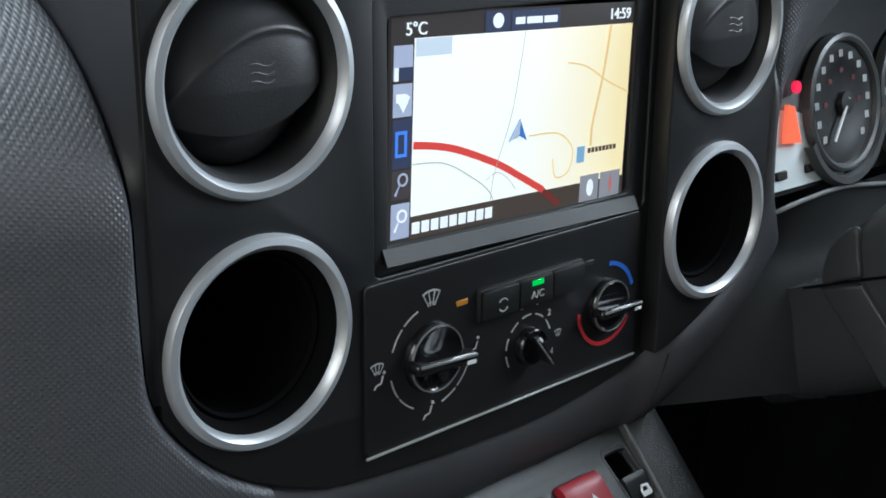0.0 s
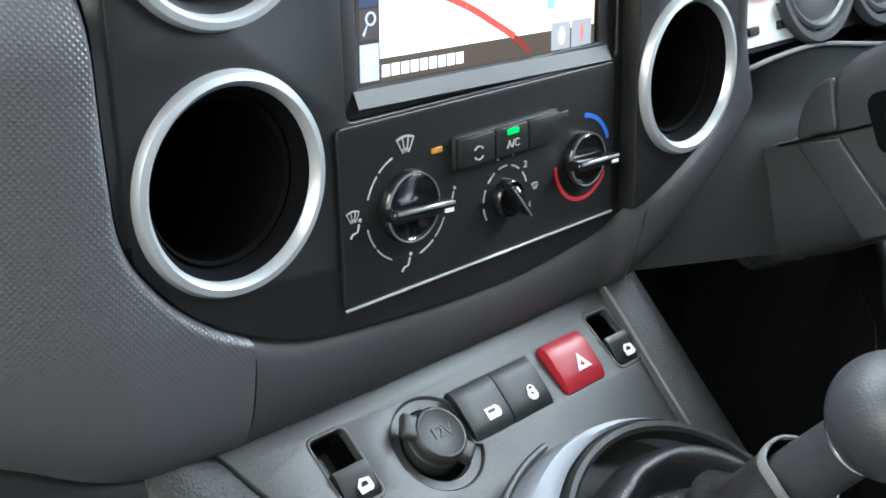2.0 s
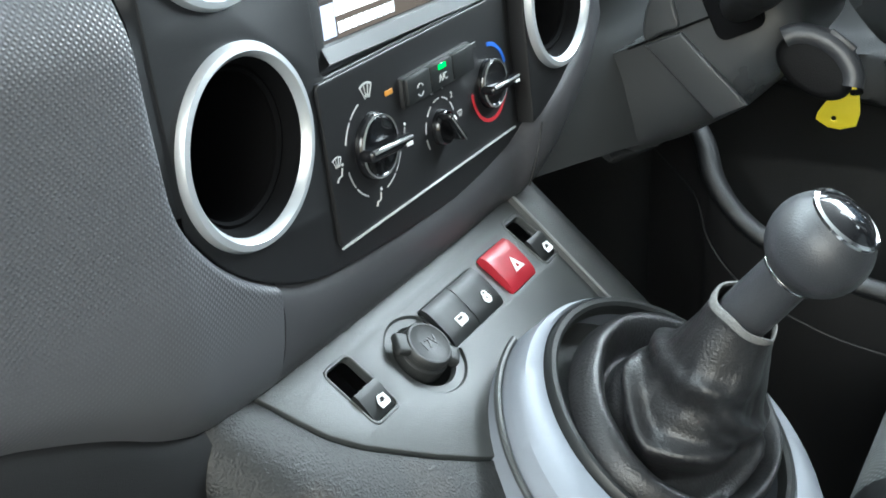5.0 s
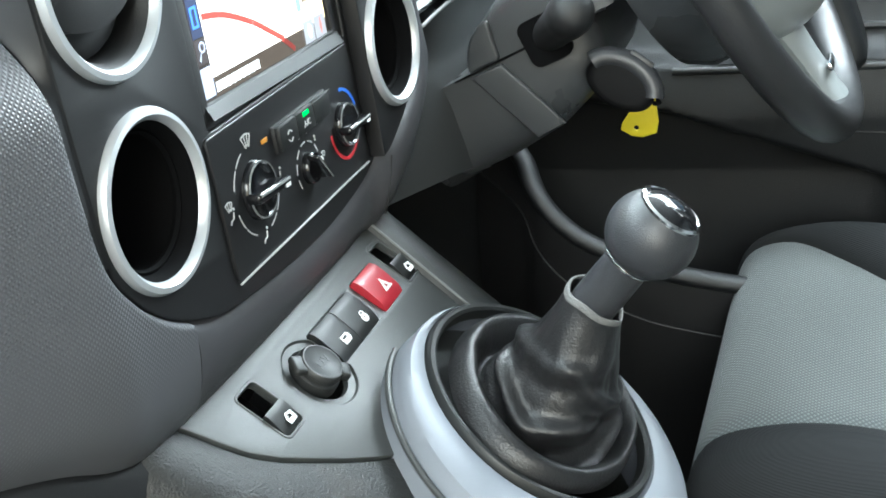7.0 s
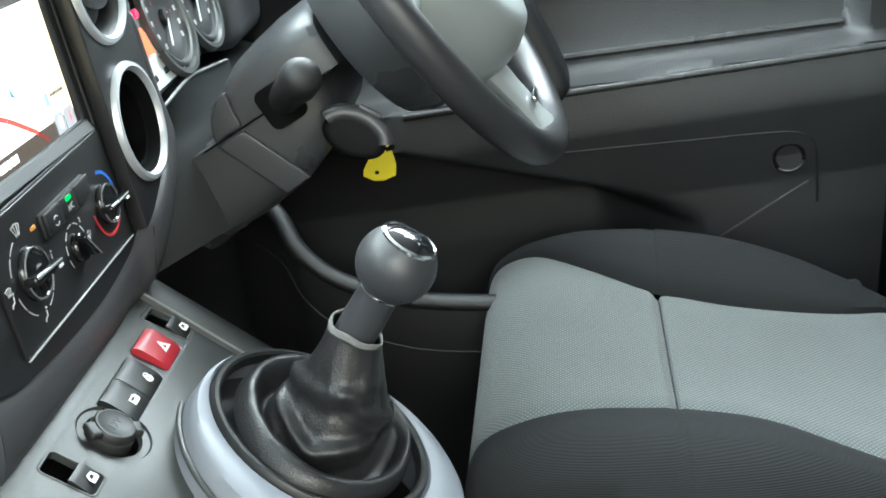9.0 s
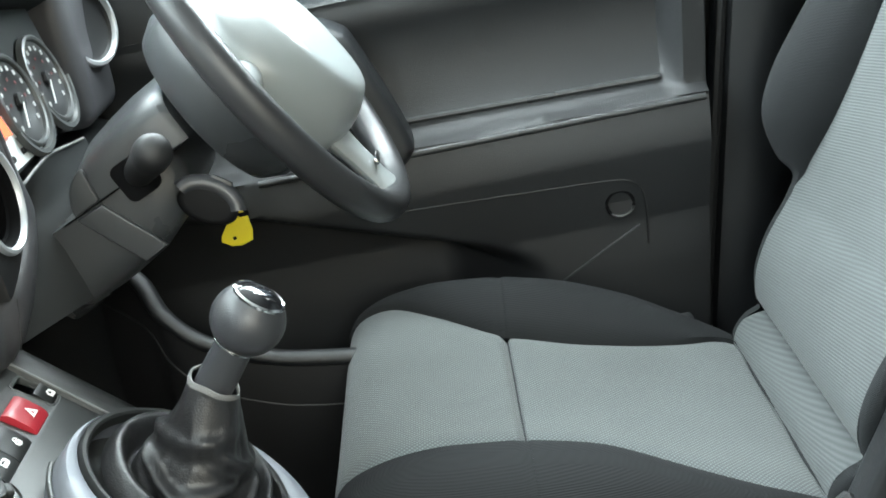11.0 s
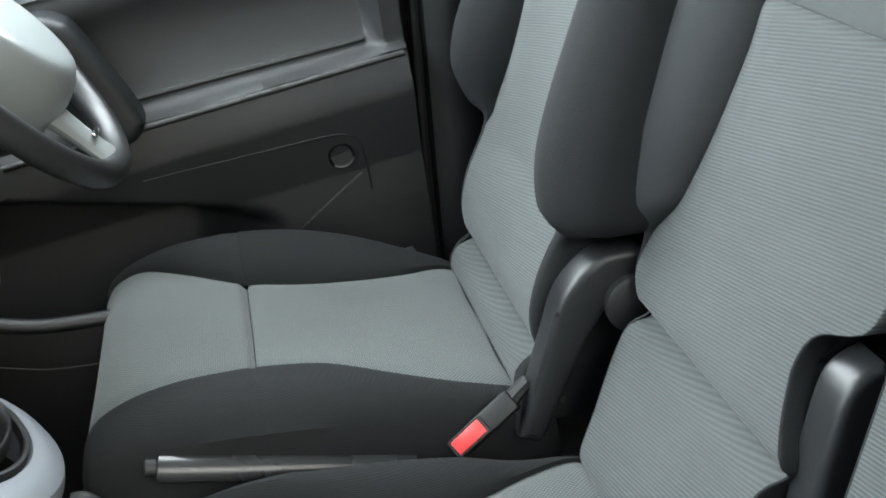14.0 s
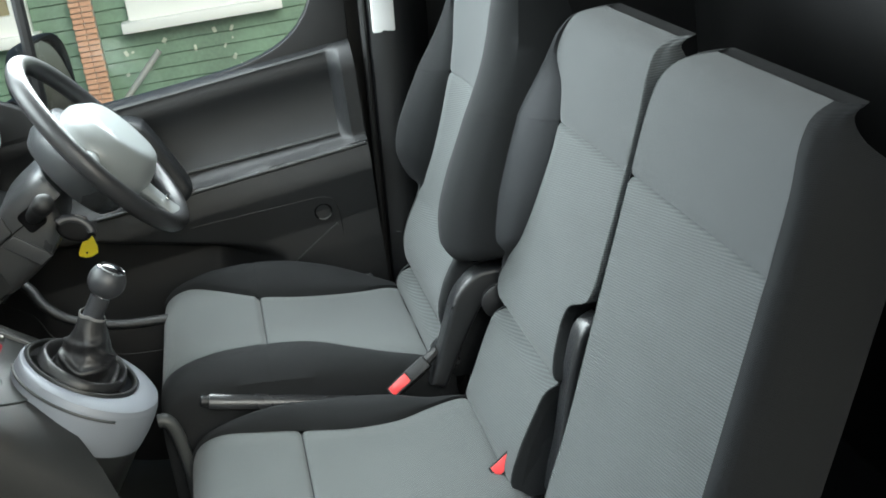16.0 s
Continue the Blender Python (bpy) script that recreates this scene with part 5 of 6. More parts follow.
# ---- seats ----
def cushion(owner, cx, rows, zb, mats, split, skirt=2, slant=0.0):
    """Rows from front to back: y, z of the insert, insert half widths left and right, outer half widths left and right, bolster height, groove depth."""
    P = []
    cols_b = [0.0, 0.03, 0.12, 0.28, 0.45, 0.62, 0.78, 0.9, 1.0]
    for y, z, il, ir, ol, orr, bl, br, g in rows:
        row = []
        for d in (1.0, 0.6, 0.25, 0.06):
            row.append((cx - ol - 0.004 * math.sin(d * math.pi), y, (z - 0.030 + bl * 0.2) + (zb - z + 0.03) * d))
        for s in reversed(cols_b):
            x = cx - il - (ol - il) * s
            row.append((x, y, z + bl * math.sin(math.pi * min(1, s * 0.85)) ** 0.7 * (1 if s > 0 else 0) - 0.030 * s**4 + bl * 0.2 * s**4 - (0.005 if s == 0 else 0.0)))
        for u in np.linspace(-1, 1, 15):
            x = cx + (il * u if u < 0 else ir * u)
            row.append((x, y, z - 0.004 * (1 - u * u) - g - (0.005 if abs(u) == 1 else 0)))
        for s in cols_b:
            x = cx + ir + (orr - ir) * s
            row.append((x, y, z + br * math.sin(math.pi * min(1, s * 0.85)) ** 0.7 * (1 if s > 0 else 0) - 0.030 * s**4 + br * 0.2 * s**4 - (0.005 if s == 0 else 0.0)))
        for d in (0.06, 0.25, 0.6, 1.0):
            row.append((cx + orr + 0.004 * math.sin(d * math.pi), y, (z - 0.030 + br * 0.2) + (zb - z + 0.03) * d))
        P.append(row)
    P = [[Vector((q[0], q[1] + slant * (q[0] - cx), q[2])) for q in r] for r in P]
    # finer rows
    fine = []
    n = len(P[0])
    lines = [smooth_path([r[j] for r in P], 4) for j in range(n)]
    fine = [[lines[j][i] for j in range(n)] for i in range(len(lines[0]))]
    a, b = 4 + len(cols_b), 4 + len(cols_b) + 15
    k = split * 4
    part("cushion_skirt", grid([r[a:b] for r in fine[: skirt * 4 + 1]]), mats[1], owner, "dark cloth front skirt")
    part("cushion_front", grid([r[a:b] for r in fine[skirt * 4: k + 1]]), mats[0], owner, "light grey cloth front panel")
    part("cushion_centre", grid([r[a:b] for r in fine[k:]]), mats[0], owner, "light grey cloth seat panel")
    part("seam", tube([p + Vector((0, 0, 0.0006)) for p in fine[k][a:b]], 0.0011, 6), CLOTH_MID, owner, "sunken seam across the cushion")
    part("bolster", grid([r[: a] for r in fine]), mats[1], owner, "dark cloth cushion side")
    part("bolster", grid([r[b:] for r in fine]), mats[1], owner, "dark cloth cushion side")


def backrest(owner, cx, rows, mats, cut, depth=0.11, fold=None, slant=0.0):
    """Rows from the crease upwards: z, y, insert half widths left/right, outer half widths left/right, bolster forward reach left/right, groove."""
    cols_b = [0.0, 0.04, 0.15, 0.30, 0.48, 0.66, 0.82, 0.94, 1.0]
    P = []
    for z, y, il, ir, ol, orr, bl, br, g in rows:
        row = []
        thick = depth * min(1.0, 0.12 + max(0.0, rows[-1][0] - z) / 0.09)
        for d in (1.0, 0.7, 0.4, 0.12):
            row.append((cx - ol - 0.006 * math.sin(d * math.pi), y - thick * d - 0.01, z))
        for s in reversed(cols_b):
            row.append((cx - il - (ol - il) * s, y + bl * math.sin(math.pi * min(1, s * 0.80)) ** 0.75 * (s > 0) - (0.012 + (0.02 if bl > 0 else 0.0)) * s**5 - (0.005 if s == 0 and bl > 0 else 0), z))
        for u in np.linspace(-1, 1, 15):
            row.append((cx + (il * u if u < 0 else ir * u), y - 0.010 * (1 - u * u) * (bl > 0) - g - (0.005 if (u == -1 and bl > 0) or (u == 1 and br > 0) else 0), z))
        for s in cols_b:
            row.append((cx + ir + (orr - ir) * s, y + br * math.sin(math.pi * min(1, s * 0.80)) ** 0.75 * (s > 0) - (0.012 + (0.02 if br > 0 else 0.0)) * s**5 - (0.005 if s == 0 and br > 0 else 0), z))
        for d in (0.12, 0.4, 0.7, 1.0):
            row.append((cx + orr + 0.006 * math.sin(d * math.pi), y - thick * d - 0.01, z))
        P.append([Vector((q[0], q[1] + slant * (q[0] - cx), q[2])) for q in row])
    n = len(P[0])
    lines = [smooth_path([r[j] for r in P], 4) for j in range(n)]
    fine = [[lines[j][i] for j in range(n)] for i in range(len(lines[0]))]
    a, b = 4 + len(cols_b), 4 + len(cols_b) + 15
    k, c0 = cut * 4, (fold or 0) * 4
    if fold:
        part("lumbar_roll", grid([r[a - (9 if mats[2] else 0):b + (9 if mats[3] else 0)] for r in fine[: c0 + 1]]), mats[0], owner, "light grey cloth lower roll")
    if fold:
        part("seam", tube([p + Vector((0, 0.0010, 0)) for p in fine[c0][a:b]], 0.0014, 6), mats[1], owner, "sunken seam across the backrest")
    part("back_centre", grid([r[a:b] for r in fine[c0: k + 1]]), mats[0], owner, "light grey cloth back panel")
    part("back_top", grid([r[a:b] for r in fine[k:]]), mats[4] if len(mats) > 4 else mats[0], owner, "grey cloth upper back panel")
    turn = mats[6] * 4 if len(mats) > 6 else len(fine) - 1
    part("back_bolster", grid([r[:a] for r in fine[:turn + 1]]), mats[5] if len(mats) > 5 else mats[1], owner, "cloth backrest side")
    if len(mats) > 6:
        part("back_side", grid([r[:a] for r in fine[turn:]]), mats[0], owner)
    part("back_bolster", grid([r[b:] for r in fine]), mats[1], owner, "dark cloth backrest side")
    rear = [[r[0], r[-1]] for r in fine]
    part("back_shell", grid(rear), BLACK, owner)


driver = thing("driver_seat", "driver seat in light grey ribbed cloth with charcoal bolsters", "car seat")
DX = 0.330
cushion(driver, DX, [
    (-0.255, 0.120, 0.140, 0.200, 0.196, 0.232, 0.0, 0.0, 0.0),
    (-0.222, 0.200, 0.140, 0.220, 0.202, 0.238, 0.0, 0.0, 0.0),
    (-0.205, 0.290, 0.140, 0.232, 0.208, 0.243, 0.0, 0.002, 0.0),
    (-0.206, 0.340, 0.140, 0.240, 0.213, 0.247, 0.004, 0.004, 0.0),
    (-0.222, 0.372, 0.136, 0.242, 0.217, 0.249, 0.006, 0.006, 0.0),
    (-0.262, 0.390, 0.133, 0.232, 0.222, 0.251, 0.010, 0.012, 0.0),
    (-0.312, 0.390, 0.118, 0.200, 0.226, 0.253, 0.018, 0.028, 0.0),
    (-0.372, 0.383, 0.108, 0.158, 0.228, 0.254, 0.024, 0.042, 0.0),
    (-0.387, 0.380, 0.106, 0.150, 0.228, 0.254, 0.026, 0.045, 0.0),
    (-0.396, 0.378, 0.1055, 0.146, 0.228, 0.254, 0.026, 0.046, 0.007),
    (-0.405, 0.378, 0.105, 0.143, 0.228, 0.254, 0.026, 0.047, 0.0),
    (-0.470, 0.369, 0.111, 0.132, 0.228, 0.254, 0.026, 0.046, 0.0),
    (-0.541, 0.358, 0.142, 0.134, 0.226, 0.250, 0.016, 0.034, 0.0),
    (-0.600, 0.347, 0.164, 0.148, 0.222, 0.244, 0.006, 0.016, 0.0),
    (-0.640, 0.338, 0.172, 0.166, 0.218, 0.232, 0.0, 0.004, 0.0),
    (-0.668, 0.326, 0.172, 0.172, 0.214, 0.222, 0.0, 0.0, 0.0),
    (-0.700, 0.296, 0.172, 0.172, 0.205, 0.205, 0.0, 0.0, 0.0)], 0.13, (CLOTH, CLOTH_DARK), 9, 3)
backrest(driver, DX, [
    (0.290, -0.692, 0.172, 0.165, 0.192, 0.190, 0.0, 0.0, 0.0),
    (0.316, -0.666, 0.172, 0.168, 0.192, 0.190, 0.0, 0.0, 0.0),
    (0.338, -0.664, 0.173, 0.170, 0.192, 0.190, 0.0, 0.0, 0.0),
    (0.358, -0.677, 0.173, 0.171, 0.192, 0.190, 0.0, 0.0, 0.0),
    (0.369, -0.694, 0.173, 0.171, 0.192, 0.190, 0.0, 0.0, 0.015),
    (0.380, -0.691, 0.173, 0.172, 0.192, 0.191, 0.0, 0.0, 0.0),
    (0.415, -0.690, 0.173, 0.173, 0.192, 0.192, 0.0, 0.0, 0.0),
    (0.455, -0.703, 0.174, 0.174, 0.192, 0.194, 0.0, 0.0, 0.0),
    (0.490, -0.723, 0.174, 0.175, 0.192, 0.196, 0.0, 0.0, 0.0),
    (0.504, -0.731, 0.172, 0.175, 0.226, 0.200, 0.004, 0.0, 0.0),
    (0.514, -0.736, 0.164, 0.176, 0.250, 0.204, 0.018, 0.0, 0.0),
    (0.526, -0.741, 0.148, 0.176, 0.262, 0.214, 0.032, 0.006, 0.0),
    (0.545, -0.748, 0.128, 0.172, 0.268, 0.234, 0.045, 0.030, 0.0),
    (0.590, -0.764, 0.116, 0.154, 0.270, 0.248, 0.056, 0.060, 0.0),
    (0.640, -0.780, 0.116, 0.140, 0.270, 0.250, 0.055, 0.066, 0.0),
    (0.690, -0.795, 0.120, 0.130, 0.268, 0.247, 0.047, 0.058, 0.0),
    (0.736, -0.809, 0.124, 0.123, 0.264, 0.241, 0.038, 0.048, 0.0),
    (0.745, -0.812, 0.125, 0.122, 0.263, 0.240, 0.036, 0.046, 0.005),
    (0.754, -0.815, 0.126, 0.123, 0.262, 0.239, 0.034, 0.044, 0.0),
    (0.800, -0.829, 0.129, 0.138, 0.250, 0.230, 0.022, 0.026, 0.0),
    (0.850, -0.843, 0.128, 0.164, 0.234, 0.220, 0.014, 0.010, 0.0),
    (0.900, -0.857, 0.122, 0.170, 0.214, 0.204, 0.010, 0.004, 0.0),
    (0.945, -0.876, 0.106, 0.140, 0.188, 0.180, 0.004, 0.0, 0.0),
    (0.962, -0.912, 0.090, 0.110, 0.160, 0.150, 0.0, 0.0, 0.0)], (CLOTH_TOP, CLOTH_DARK, None, None, CLOTH_UP), 17, fold=4)


def recliner(owner, x, pts, widths, label):
    """The moulded recliner cover beside the backrest's foot."""
    rows = []
    for (y, z), w in zip(pts, widths):
        rows.append((y, z, w))
    loop = []
    path = [Vector((0, y, z)) for y, z in pts]
    left, right = [], []
    for i, p in enumerate(path):
        d = (path[min(i + 1, len(path) - 1)] - path[max(i - 1, 0)]).normalized()
        s = Vector((0, -d.z, d.y)) * widths[i]
        left.append(p + s)
        right.append(p - s)
    loop = [(q.y, q.z) for q in smooth_path(left, 5) + smooth_path(right[::-1], 5)]
    m = Matrix(((0, 0, -1, x), (1, 0, 0, 0), (0, 1, 0, 0), (0, 0, 0, 1)))
    return part("recliner_cover", plate(loop, [], 0.045, m, bevel=0.008, seg=3), RECL, owner, label)


# Charcoal strip that paints the crease's shade between cushion and backrest.
rc = part("seam", tube([(x, -0.6635 - 0.001 * math.cos(x * 40), 0.3310) for x in np.linspace(DX - 0.168, DX + 0.166, 24)], 0.0020, 6), CLOTH_DARK, driver, "dark strip for the shade in the cushion crease")
recliner(driver, 0.088, [(-0.662, 0.300), (-0.684, 0.345), (-0.710, 0.400), (-0.733, 0.442), (-0.762, 0.468), (-0.800, 0.472)], [0.014, 0.016, 0.020, 0.024, 0.022, 0.018], "dark grey recliner cover")
part("recliner_wheel", lathe([(0.030, 0.0), (0.030, 0.010), (0.026, 0.013), (0, 0.013)], frame_of((0.088, -0.782, 0.436), (0, 1, 0), (0, 0, 1)) @ pose(0, 0, 0, 0, 180), 36), BLACK, rc, "round black recliner knob")
part("seat_base", box(0.40, 0.42, 0.16, pose(DX, -0.50, 0.09), 0.02), BLACK, driver, "black seat frame box")


def buckle(x, y, z, label):
    b = thing("seat_belt_buckle", label, "seat belt buckle", "seat belt buckles")
    along, face = Vector((0, -0.82, 0.57)), Vector((-0.80, 0.342, 0.492))
    m = frame_of((x, y, z), along, face.cross(along))
    part("buckle_body", box(0.080, 0.024, 0.020, m @ Matrix.Translation((0.020, 0, -0.0105)), 0.004), BLACK, b)
    part("release_button", box(0.038, 0.0165, 0.004, m @ Matrix.Translation((0, 0, 0.0012)), 0.0012), REDTAG, b, "red release button")
    part("button_lip", plate(rounded(-0.0225, -0.0108, 0.0225, 0.0108, 0.003), [rounded(-0.0192, -0.0083, 0.0192, 0.0083, 0.0015)], 0.003, m @ Matrix.Translation((0, 0, 0.0022)), bevel=0.0006), BLACK, b)
    part("stem", tube([m @ Vector((0.050, 0, -0.010)), m @ Vector((0.075, 0.004, -0.020)), m @ Vector((0.090, -0.030, -0.050))], 0.010, 8), BLACK, b)
    return b


buckle(0.097, -0.599, 0.317, "black seat belt buckle with red button beside driver seat")
hbk = thing("handbrake", "black handbrake lever with push button", "handbrake")
GRIPMAT = material("satin_grip_plastic", (0.030, 0.031, 0.033), 0.26, grain=0.25, scale=1000)
part("grip", tube([(0.102, -0.540, 0.296), (0.102, -0.44, 0.321), (0.102, -0.36, 0.340), (0.102, -0.302, 0.354), (0.102, -0.288, 0.3575), (0.102, -0.286, 0.358)], [0.0135, 0.0150, 0.0165, 0.0172, 0.0165, 0.0135], 20, flat=0.85), GRIPMAT, hbk, "dark satin grip")
part("button", tube([(0.102, -0.288, 0.3575), (0.102, -0.276, 0.3605), (0.102, -0.274, 0.3610)], [0.0095, 0.0095, 0.0070], 16), BLACK, hbk)
part("bracket", box(0.024, 0.10, 0.26, pose(0.104, -0.54, 0.135), 0.01), BLACK, hbk)
ped = thing("floor_lever", "small curved black lever standing on the floor", "lever")
part("lever", tube(smooth_path([(0.080, -0.205, 0.352), (0.080, -0.217, 0.350), (0.080, -0.228, 0.330), (0.082, -0.236, 0.27), (0.085, -0.238, 0.19), (0.09, -0.24, 0.02)], 5), 0.011, 12), CONSOLE, ped)
part("lever_foot", box(0.05, 0.06, 0.03, pose(0.09, -0.24, 0.015), 0.008), BLACK, ped)

middle = thing("middle_seat", "middle passenger seat in light grey ribbed cloth", "car seat")
MX = -0.135
cushion(middle, MX, [
    (-0.275, 0.080, 0.163, 0.160, 0.176, 0.190, 0.0, 0.0, 0.0),
    (-0.250, 0.160, 0.164, 0.180, 0.177, 0.200, 0.0, 0.0, 0.0),
    (-0.240, 0.230, 0.165, 0.198, 0.178, 0.206, 0.0, 0.0, 0.0),
    (-0.244, 0.275, 0.167, 0.203, 0.180, 0.210, 0.0, 0.002, 0.0),
    (-0.262, 0.303, 0.168, 0.204, 0.180, 0.213, 0.0, 0.004, 0.0),
    (-0.300, 0.318, 0.168, 0.196, 0.180, 0.215, 0.0, 0.010, 0.0),
    (-0.360, 0.318, 0.168, 0.178, 0.180, 0.216, 0.0, 0.026, 0.0),
    (-0.413, 0.314, 0.168, 0.166, 0.180, 0.216, 0.0, 0.034, 0.0),
    (-0.424, 0.313, 0.168, 0.163, 0.180, 0.216, 0.0, 0.034, 0.007),
    (-0.435, 0.312, 0.168, 0.160, 0.180, 0.216, 0.0, 0.034, 0.0),
    (-0.500, 0.309, 0.168, 0.142, 0.180, 0.216, 0.0, 0.034, 0.0),
    (-0.575, 0.307, 0.168, 0.138, 0.180, 0.214, 0.0, 0.024, 0.0),
    (-0.630, 0.306, 0.168, 0.158, 0.180, 0.200, 0.0, 0.008, 0.0),
    (-0.680, 0.305, 0.168, 0.172, 0.180, 0.190, 0.0, 0.0, 0.0),
    (-0.706, 0.297, 0.168, 0.172, 0.180, 0.188, 0.0, 0.0, 0.0),
    (-0.740, 0.270, 0.165, 0.170, 0.176, 0.185, 0.0, 0.0, 0.0)], 0.06, (CLOTH, CLOTH_DARK), 8, 2)
backrest(middle, MX, [
    (0.285, -0.708, 0.130, 0.168, 0.135, 0.174, 0.0, 0.0, 0.0),
    (0.306, -0.698, 0.122, 0.170, 0.127, 0.176, 0.0, 0.0, 0.0),
    (0.350, -0.720, 0.110, 0.176, 0.115, 0.182, 0.0, 0.0, 0.0),
    (0.400, -0.750, 0.106, 0.192, 0.111, 0.198, 0.0, 0.0, 0.0),
    (0.430, -0.766, 0.114, 0.186, 0.119, 0.192, 0.0, 0.0, 0.0),
    (0.446, -0.782, 0.126, 0.172, 0.131, 0.178, 0.0, 0.0, 0.010),
    (0.458, -0.776, 0.128, 0.182, 0.133, 0.188, 0.0, 0.0, 0.0),
    (0.482, -0.782, 0.116, 0.200, 0.121, 0.206, 0.0, 0.0, 0.0),
    (0.510, -0.796, 0.102, 0.205, 0.107, 0.212, 0.0, 0.002, 0.0),
    (0.524, -0.802, 0.100, 0.196, 0.105, 0.222, 0.0, 0.014, 0.0),
    (0.542, -0.809, 0.106, 0.178, 0.111, 0.236, 0.0, 0.030, 0.0),
    (0.556, -0.814, 0.122, 0.166, 0.127, 0.241, 0.0, 0.036, 0.0),
    (0.574, -0.821, 0.164, 0.158, 0.168, 0.245, 0.0, 0.040, 0.0),
    (0.600, -0.831, 0.178, 0.148, 0.183, 0.248, 0.0, 0.043, 0.0),
    (0.640, -0.845, 0.182, 0.134, 0.187, 0.250, 0.0, 0.045, 0.0),
    (0.700, -0.867, 0.184, 0.120, 0.189, 0.250, 0.0, 0.045, 0.0),
    (0.738, -0.880, 0.185, 0.116, 0.190, 0.248, 0.0, 0.042, 0.0),
    (0.746, -0.883, 0.185, 0.116, 0.190, 0.247, 0.0, 0.042, 0.007),
    (0.754, -0.886, 0.185, 0.117, 0.190, 0.246, 0.0, 0.040, 0.0),
    (0.795, -0.900, 0.185, 0.144, 0.190, 0.236, 0.0, 0.024, 0.0),
    (0.830, -0.912, 0.184, 0.196, 0.189, 0.224, 0.0, 0.008, 0.0),
    (0.868, -0.927, 0.176, 0.190, 0.181, 0.205, 0.0, 0.002, 0.0),
    (0.892, -0.948, 0.160, 0.165, 0.165, 0.172, 0.0, 0.0, 0.0),
    (0.899, -0.985, 0.140, 0.140, 0.145, 0.145, 0.0, 0.0, 0.0)], (CLOTH_TOP, CLOTH_MID, None, None, CLOTH_UP, CLOTH_DARK, 12), 17, fold=5)
part("seat_base", box(0.26, 0.40, 0.10, pose(MX, -0.52, 0.05), 0.015), BLACK, middle, "black seat frame box")
recliner(middle, -0.300, [(-0.760, 0.290), (-0.785, 0.360), (-0.800, 0.420), (-0.815, 0.475), (-0.832, 0.520), (-0.850, 0.535)], [0.018, 0.019, 0.020, 0.021, 0.021, 0.014], "dark grey recliner cover")
part("notch_side", grid([[Vector((MX - w - 0.003, y - d, z)) for d in (0.0, 0.05, 0.12)] for z, y, w in ((0.30, -0.712, 0.127), (0.35, -0.734, 0.115), (0.40, -0.764, 0.111), (0.446, -0.800, 0.128), (0.48, -0.796, 0.118), (0.524, -0.816, 0.105), (0.556, -0.828, 0.127), (0.58, -0.838, 0.168))]), CLOTH_DARK, middle, "dark cloth beside the recliner")
buckle(-0.215, -0.700, 0.312, "black seat belt buckle with red button between passenger seats")

outer = thing("outer_seat", "outer passenger seat in light grey ribbed cloth", "car seat")
OX = -0.515
cushion(outer, OX, [
    (-0.275, 0.080, 0.213, 0.165, 0.222, 0.176, 0.000, 0.000, 0.000),
    (-0.250, 0.160, 0.215, 0.168, 0.230, 0.178, 0.000, 0.000, 0.000),
    (-0.240, 0.230, 0.215, 0.168, 0.235, 0.180, 0.002, 0.000, 0.000),
    (-0.262, 0.303, 0.213, 0.168, 0.238, 0.180, 0.006, 0.000, 0.000),
    (-0.360, 0.318, 0.205, 0.168, 0.240, 0.180, 0.020, 0.000, 0.000),
    (-0.413, 0.314, 0.200, 0.168, 0.240, 0.180, 0.024, 0.000, 0.000),
    (-0.424, 0.313, 0.200, 0.168, 0.240, 0.180, 0.024, 0.000, 0.007),
    (-0.435, 0.312, 0.200, 0.168, 0.240, 0.180, 0.024, 0.000, 0.000),
    (-0.575, 0.307, 0.200, 0.168, 0.240, 0.180, 0.020, 0.000, 0.000),
    (-0.680, 0.305, 0.210, 0.168, 0.235, 0.180, 0.004, 0.000, 0.000),
    (-0.740, 0.270, 0.210, 0.165, 0.230, 0.176, 0.000, 0.000, 0.000)], 0.06, (CLOTH, CLOTH_DARK), 6, 2)
backrest(outer, OX, [
    (0.285, -0.712, 0.203, 0.168, 0.226, 0.174, 0.000, 0.000, 0.000),
    (0.330, -0.728, 0.205, 0.170, 0.230, 0.176, 0.000, 0.000, 0.000),
    (0.420, -0.766, 0.207, 0.172, 0.234, 0.178, 0.000, 0.000, 0.000),
    (0.500, -0.796, 0.209, 0.174, 0.236, 0.180, 0.000, 0.000, 0.000),
    (0.600, -0.832, 0.210, 0.175, 0.238, 0.181, 0.000, 0.000, 0.000),
    (0.700, -0.868, 0.210, 0.175, 0.238, 0.181, 0.000, 0.000, 0.000),
    (0.742, -0.883, 0.210, 0.175, 0.238, 0.181, 0.000, 0.000, 0.000),
    (0.750, -0.886, 0.210, 0.175, 0.238, 0.181, 0.000, 0.000, 0.008),
    (0.758, -0.889, 0.210, 0.175, 0.238, 0.181, 0.000, 0.000, 0.000),
    (0.830, -0.914, 0.208, 0.173, 0.235, 0.179, 0.000, 0.000, 0.000),
    (0.872, -0.932, 0.195, 0.162, 0.220, 0.168, 0.000, 0.000, 0.000),
    (0.892, -0.956, 0.175, 0.146, 0.200, 0.152, 0.000, 0.000, 0.000),
    (0.898, -0.990, 0.155, 0.126, 0.180, 0.130, 0.000, 0.000, 0.000)], (CLOTH_TOP, CLOTH_DARK, None, None, CLOTH_UP, CLOTH_DARK), 7)
part("seat_base", box(0.28, 0.40, 0.10, pose(OX, -0.52, 0.05), 0.015), BLACK, outer, "black seat frame box")

